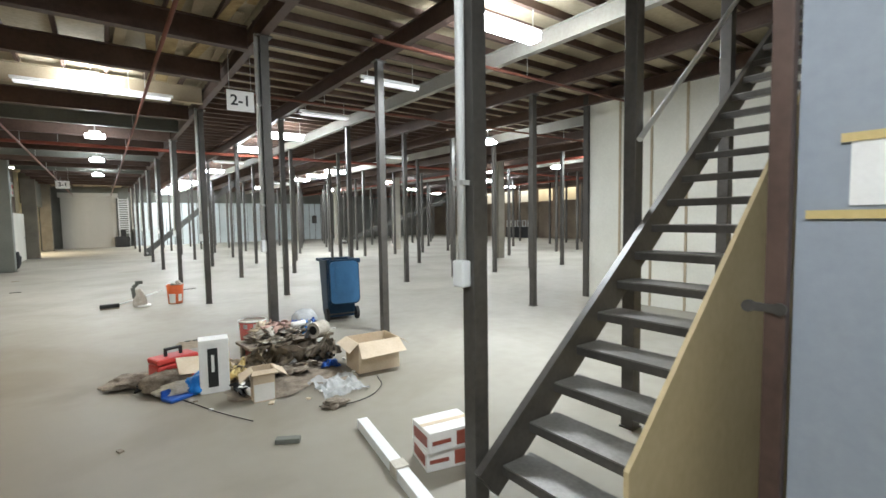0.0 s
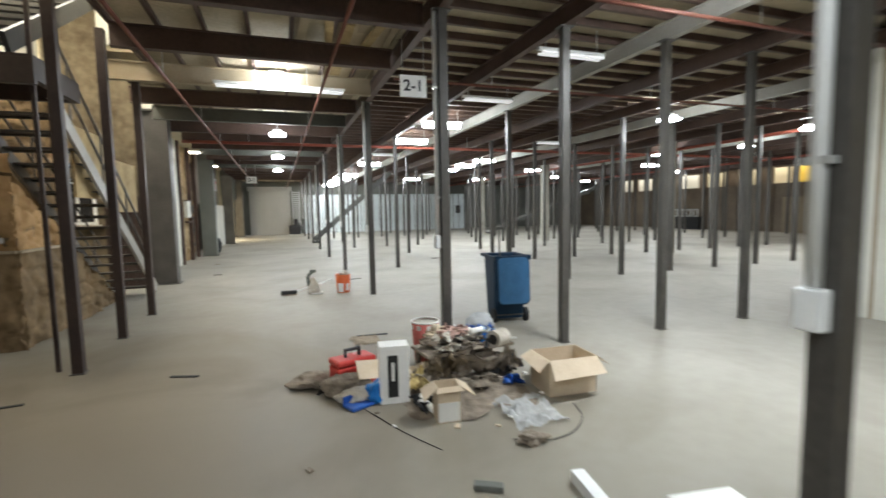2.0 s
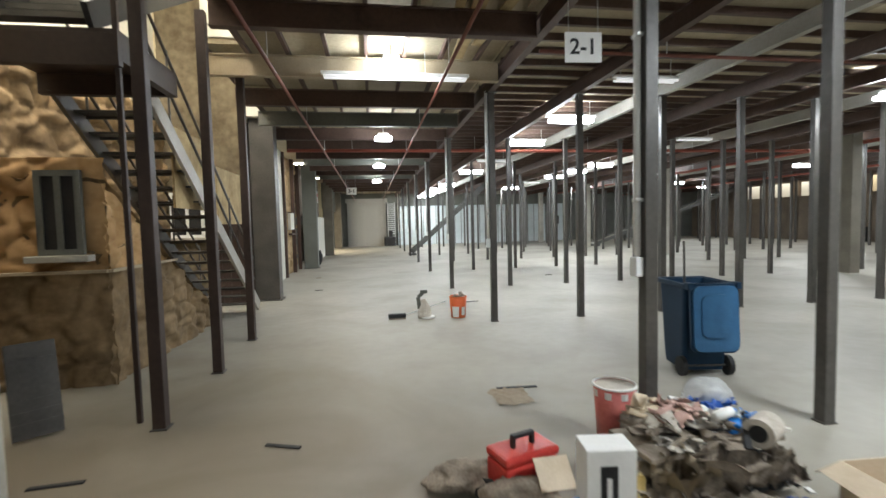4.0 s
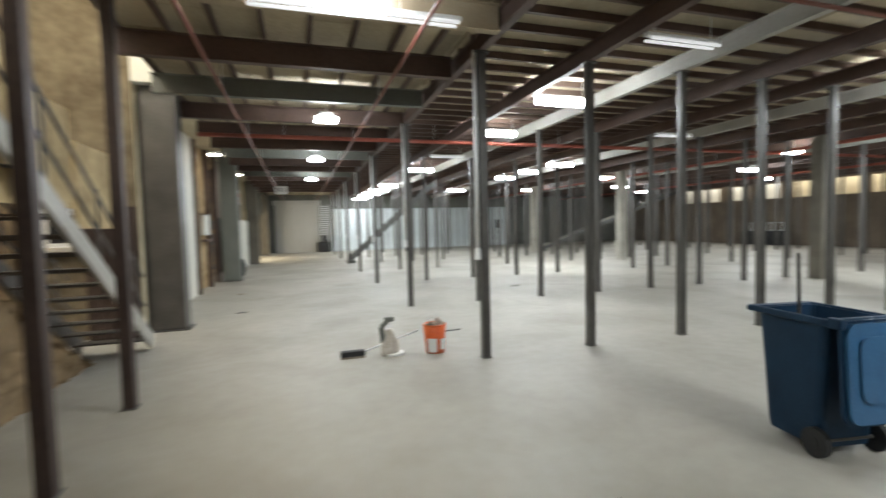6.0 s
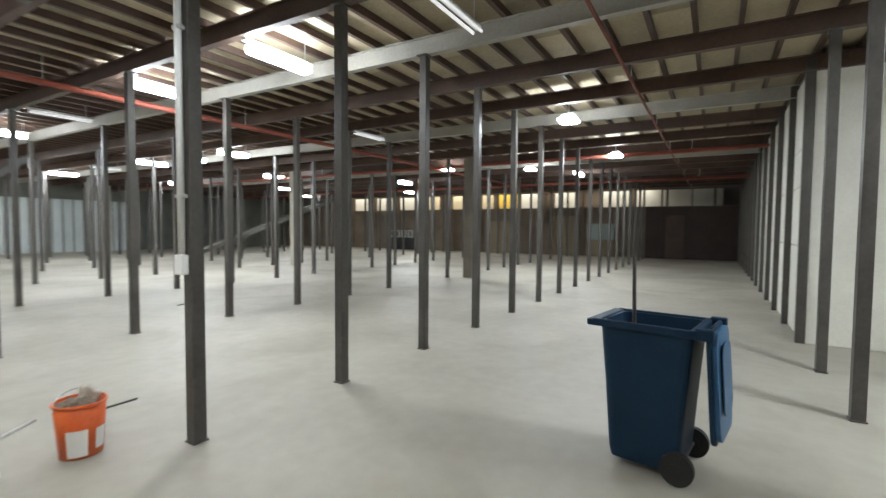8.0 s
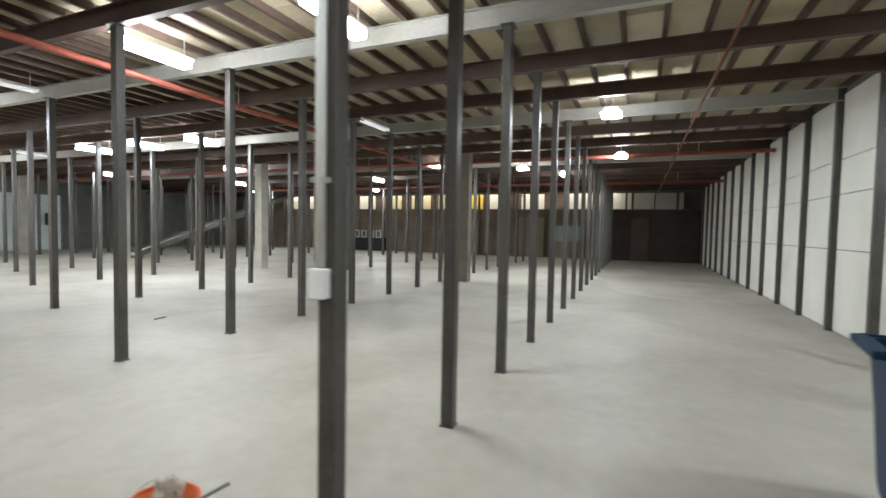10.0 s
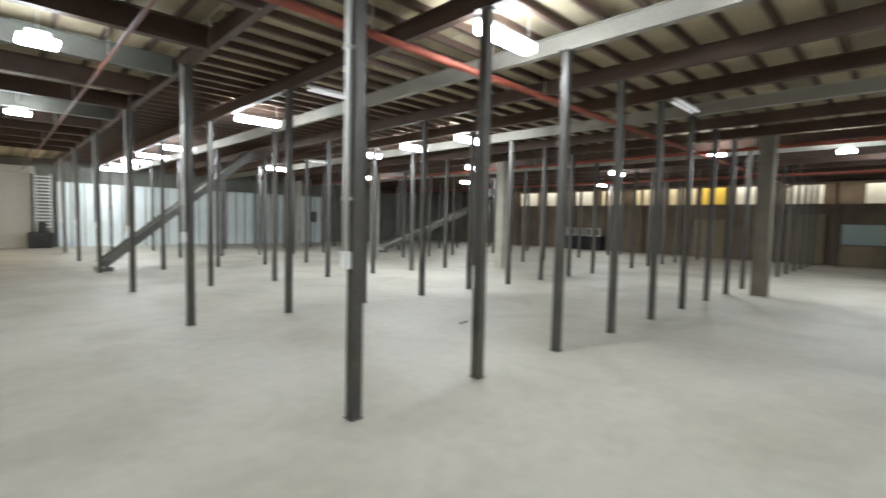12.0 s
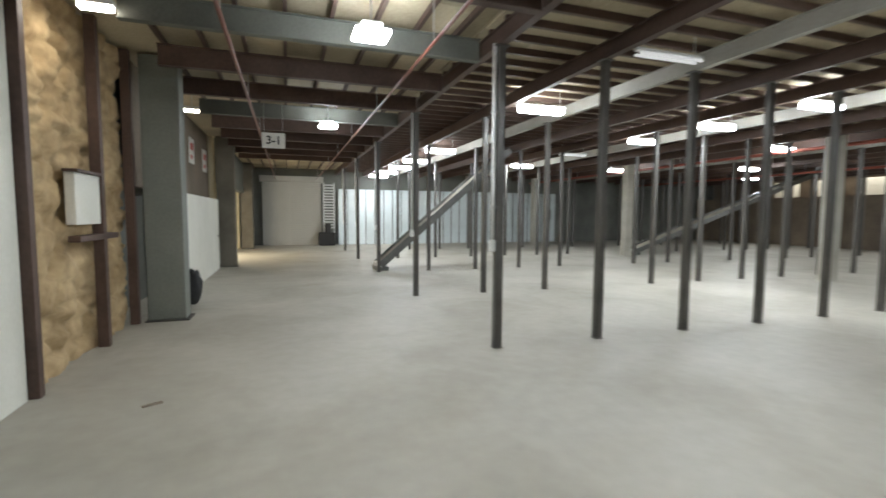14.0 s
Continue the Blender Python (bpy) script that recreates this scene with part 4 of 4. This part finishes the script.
o.matrix_world = pose(-0.98, -0.62, 0.20, 50, 8, 15)
pc = bucket(-0.23, 0.06, 0.15, 0.42, TIN_RED, "large red and white paint tin beside the column", False, PAPER)
label_patch(pc, lambda z: 0.15 * (0.82 + 0.18 * z / 0.40) + 0.004, 0, 358, 0.345, 0.395, PAPER, "band")
part("tin_lid", made(rod, ((0, 0, 0.395), (0, 0, 0.412), 0.142, 28)), PALE_RAG, pc, "pale paint-crusted tin lid")
label_patch(pc, lambda z: 0.15 * (0.82 + 0.18 * z / 0.40) + 0.004, 255, 330, 0.06, 0.26, RAG, "dirt")
dp = thing("dustpan", (-1.13, -0.92, 0), "bright blue plastic dustpan lying on the floor", "dustpan", "", 25)
part("pan", made(box, ((-0.11, -0.08, 0.0), (0.11, 0.08, 0.03), 0.01), ((-0.11, 0.06, 0.0), (0.11, 0.08, 0.09), 0.01)), DEEP_BLUE, dp)
o = lumpy("blue_bag", (-0.96, -0.88, 0), (0.2, 0.17, 0.2), BRIGHT_BLUE, 3, "crumpled bright blue plastic bag", "bag")
lumpy("sack", (-1.42, -0.28, 0), (0.46, 0.34, 0.12), RAG, 5, "flat dirty brown sack on the floor", "sack")
lumpy("crumpled_cloth", (-1.18, -0.62, 0), (0.4, 0.3, 0.2), RAG, 7, "heap of dirty rags", "rags", "rags")
lumpy("crumpled_paper", (-1.12, -0.80, 0), (0.36, 0.2, 0.12), PALE_RAG, 8, "crumpled pale paper on the floor", "paper", "rags")
tl = thing("low_bench", (0.0, -0.52, 0), "low battered wooden bench under the rubbish", "bench", "", 6)
part("top", made(box, ((-0.50, -0.20, 0.27), (0.45, 0.20, 0.30), 0.006)), RAG, tl)
for x in (-0.44, 0.39):
    for y in (-0.16, 0.16):
        part("leg", made(box, ((x - 0.02, y - 0.02, 0), (x + 0.02, y + 0.02, 0.27))), RAG, tl)
def crumple(place, size, mat, seed, label="crumpled dirty cloth and packing in the heap"):
    """A folded, crumpled sheet of cloth or packing."""
    bm = bmesh.new()
    bmesh.ops.create_grid(bm, x_segments=18, y_segments=18, size=0.5)
    for v in bm.verts:
        q = Vector((v.co.x * 4, v.co.y * 4, seed))
        n1, n2 = noise.noise_vector(q), noise.noise_vector(q * 2.7)
        w = Vector((v.co.x * 0.8, v.co.y * 0.8, 0.0)) + 0.42 * n1 + 0.16 * n2
        v.co = Vector((w.x * size[0], w.y * size[1], max(0.0, (w.z + 0.35) * size[2])))
    ob = tagged(part("crumpled_cloth", bm, mat, smooth=True), label, "rags", "rags")
    ob.location = place


for k, (x, y, z, sx, sy, sz, mat) in enumerate((
        (-0.08, -0.46, 0.29, 0.40, 0.3, 0.22, PALE_RAG), (0.12, -0.58, 0.29, 0.34, 0.28, 0.14, RAG), (0.2, -0.42, 0.29, 0.3, 0.3, 0.2, BLACK),
        (-0.22, -0.66, 0.28, 0.3, 0.2, 0.12, PALE_RAG), (-0.45, -0.78, 0, 0.34, 0.3, 0.34, RAG), (0.30, -0.66, 0.0, 0.3, 0.3, 0.3, BLACK), (-0.1, -0.85, 0.0, 0.6, 0.34, 0.16, RAG),
        (-0.18, -0.35, 0.29, 0.3, 0.3, 0.26, CARD), (0.02, -0.68, 0.28, 0.3, 0.2, 0.1, RAG), (0.26, -0.52, 0.30, 0.22, 0.22, 0.18, BRIGHT_BLUE), (0.12, -0.3, 0.3, 0.26, 0.3, 0.2, PAPER),
        (-0.58, -0.62, 0, 0.3, 0.26, 0.3, CARD), (-0.60, -1.12, 0, 0.2, 0.34, 0.12, BLACK), (0.3, -0.95, 0, 0.16, 0.16, 0.12, DEEP_BLUE),
        (0.05, -0.74, 0, 0.5, 0.24, 0.5, RAG), (-0.3, -0.72, 0, 0.36, 0.24, 0.5, DULL_BOARD), (0.34, -0.74, 0, 0.26, 0.24, 0.44, RAG), (-0.05, -0.42, 0.3, 0.34, 0.3, 0.3, PINK), (0.24, -0.38, 0.3, 0.26, 0.2, 0.26, DEEP_BLUE),
        (0.16, -0.5, 0.32, 0.22, 0.2, 0.2, PAPER), (-0.3, -0.5, 0.28, 0.3, 0.26, 0.2, RAG), (-0.62, -0.86, 0, 0.22, 0.2, 0.34, TAPE), (-1.28, -0.55, 0, 0.3, 0.24, 0.16, BLACK), (-0.44, -1.02, 0, 0.2, 0.2, 0.2, PAPER))):
    crumple((x, y, z), (sx, sy, sz), mat, 11 + k * 2.3)
for k in range(14):
    x, y = -0.45 + 0.85 * random.random(), -0.75 + 0.4 * random.random()
    o = tagged(part("offcut", made(bar, ((-0.12 - 0.1 * random.random(), 0, 0.34), (0.14 * random.random(), 0.05, 0.36 + 0.08 * random.random()), 0.02 + 0.02 * random.random(), 0.012)), random.choice((PAPER, RAG, CARD, BLACK, GALV, WHITE))), "thin offcut thrown on the rubbish heap", "offcut", "offcuts")
    o.matrix_world = pose(x, y, -0.02, 0, 0, 360 * random.random())
lumpy("plastic_dome", (0.28, -0.25, 0.30), (0.3, 0.28, 0.26), CLEAR, 41, "cloudy clear plastic cover on the heap", "cover", "", 0.12)
rl = thing("tape_roll", (0.27, -0.72, 0.30), "cream roll of material on the bench edge", "roll", "", 30)
part("roll", made(rod, ((-0.09, 0, 0.08), (0.09, 0, 0.08), 0.085, 20)), PALE_RAG, rl, smooth=False)
part("core", made(rod, ((-0.093, 0, 0.08), (0.093, 0, 0.08), 0.05, 16)), BLACK, rl)
for k, (x, y, z, t) in enumerate(((-0.62, -1.05, 0.0, 70), (-0.6, -1.2, 0.0, 100), (0.1, -0.62, 0.42, 20))):
    b = thing("bottle", (x, y, z + 0.03), "white plastic bottle lying in the rubbish", "bottle", "bottles", t)
    part("body", made(rod, ((-0.1, 0, 0), (0.06, 0, 0), 0.03, 14)), PAPER, b, smooth=True)
    part("cap", made(rod, ((0.06, 0, 0), (0.1, 0, 0), 0.014, 10)), BRIGHT_BLUE if k else GREY_PAINT, b)


def sheet(name, x, y, sx, sy, mat, seed, label, category, lift=0.08):
    bm = bmesh.new()
    bmesh.ops.create_grid(bm, x_segments=28, y_segments=28, size=0.5)
    for v in bm.verts:
        q = Vector((v.co.x * 5 + seed, v.co.y * 5, seed))
        edge = 1 + 0.3 * noise.noise(Vector((math.atan2(v.co.y, v.co.x) * 2, seed, 0)))
        v.co = Vector((v.co.x * sx * edge, v.co.y * sy * edge, 0.006 + lift * max(0, noise.noise(q) + 0.4 * noise.noise(q * 3) + 0.15)))
    ob = tagged(part(name, bm, mat, smooth=True), label, category)
    ob.location = (x, y, 0)


sheet("plastic_sheet", 0.12, -1.55, 0.42, 0.5, CLEAR, 2.0, "crumpled cloudy plastic sheet on the floor", "plastic sheet")
# the thin brown cloth is widened to stand in for the dirt patch there
sheet("floor_cloth", -0.22, -1.02, 1.1, 0.85, RAG, 6.0, "dirty cloth under the rubbish, spread wide to stand in for floor dirt", "cloth", 0.02)
sheet("torn_card", -0.72, 1.05, 0.34, 0.42, DULL_BOARD, 9.0, "thin dusty brown sheet lying on the floor", "card", 0.012)


def cable(points, label):
    cu = bpy.data.curves.new("cable", "CURVE")
    cu.dimensions, cu.bevel_depth, cu.bevel_resolution = "3D", 0.0035, 2
    sp = cu.splines.new("BEZIER")
    sp.bezier_points.add(len(points) - 1)
    for p, c in zip(sp.bezier_points, points):
        p.co = (*c, 0.005)
        p.handle_left_type = p.handle_right_type = "AUTO"
    cu.materials.append(BLACK)
    tagged(new("cable", cu), label, "cable", "cables")


cable([(-1.12, -0.95), (-1.02, -1.2), (-0.9, -1.5), (-0.72, -1.85)], "thin dark rod trailing on the floor")
cable([(-0.2, -1.9), (0.1, -2.0), (0.45, -1.8), (0.55, -1.55)], "thin black cable curled on the floor")
lumpy("dirt_clod", (-0.09, -1.97, 0), (0.2, 0.14, 0.07), RAG, 77, "dark clod of dirt on the floor", "dirt", "", 0.6)
bk = tagged(part("brick", made(box, ((-0.085, -0.03, 0), (0.085, 0.03, 0.035), 0.005)), GREY_PAINT), "dark brick lying alone on the floor", "brick")
bk.matrix_world = pose(-0.61, -2.36, 0, 0, 0, -30)
for x, y, w, t, mat in ((-0.60, 1.24, 0.4, -4, BLACK), (-2.66, 0.45, 0.28, -20, BLACK), (-4.02, 0.2, 0.32, 5, BLACK), (3.27, 10.06, 0.22, 10, BLACK), (-3.62, 11.77, 0.16, 30, RAG), (-3.3, 8.9, 0.2, 10, BLACK)):
    o = tagged(part("metal_strip", made(box, ((-w / 2, -0.02, 0), (w / 2, 0.02, 0.012), 0.003)), mat), "dark offcut strip lying on the floor", "offcut", "offcuts")
    o.matrix_world = pose(x, y, 0, 0, 0, t)
for k in range(12):
    a = random.random() * 6.28
    r = 0.5 + random.random() * 1.5
    s = 0.015 + 0.03 * random.random()
    o = tagged(part("paper_scrap", made(box, ((-s, -s * 0.6, 0), (s, s * 0.6, 0.012), 0.003)), random.choice((PAPER, RAG, CARD))), "small scrap of litter on the floor", "litter", "litter")
    o.matrix_world = pose(-0.4 + r * math.cos(a) * 1.1, -1.1 + r * math.sin(a) * 0.8, 0, 0, 0, math.degrees(a) * 3)

# timber length and tile boxes by the entrance stair
pl = thing("timber_length", (-0.08, -2.47, 0), "white-painted timber length lying on the floor", "timber")
part("plank", made(bar, ((0.0, 0.0, 0.035), (-0.22, -1.35, 0.035), 0.075, 0.07)), WHITE, pl)
part("binding", made(bar, ((-0.115, -0.70, 0.038), (-0.13, -0.80, 0.038), 0.09, 0.084)), PALE_RAG, pl)
for k, (x, y, z, t) in enumerate(((0.14, -3.22, 0, -14), (0.13, -3.24, 0.133, -9))):
    b = thing("tile_box", (x, y, z), "white and red carton lying beside the column", "box", "tile boxes", t)
    part("body", made(box, ((-0.17, -0.13, 0), (0.17, 0.13, 0.13), 0.005)), PAPER, b)
    part("print", made(box, ((-0.173, -0.1, 0.03), (-0.1705, 0.1, 0.10)), ((0.02, -0.133, 0.02), (0.15, -0.1305, 0.11)), ((-0.15, -0.133, 0.05), (-0.02, -0.1305, 0.075))), RED, b)
    part("tape", made(box, ((-0.171, -0.02, 0.13), (0.171, 0.02, 0.132))), CARD, b)
lumpy("white_bag", (0.33, -3.12, 0), (0.2, 0.16, 0.24), PALE_RAG, 52, "crumpled white bag behind the cartons", "bag")
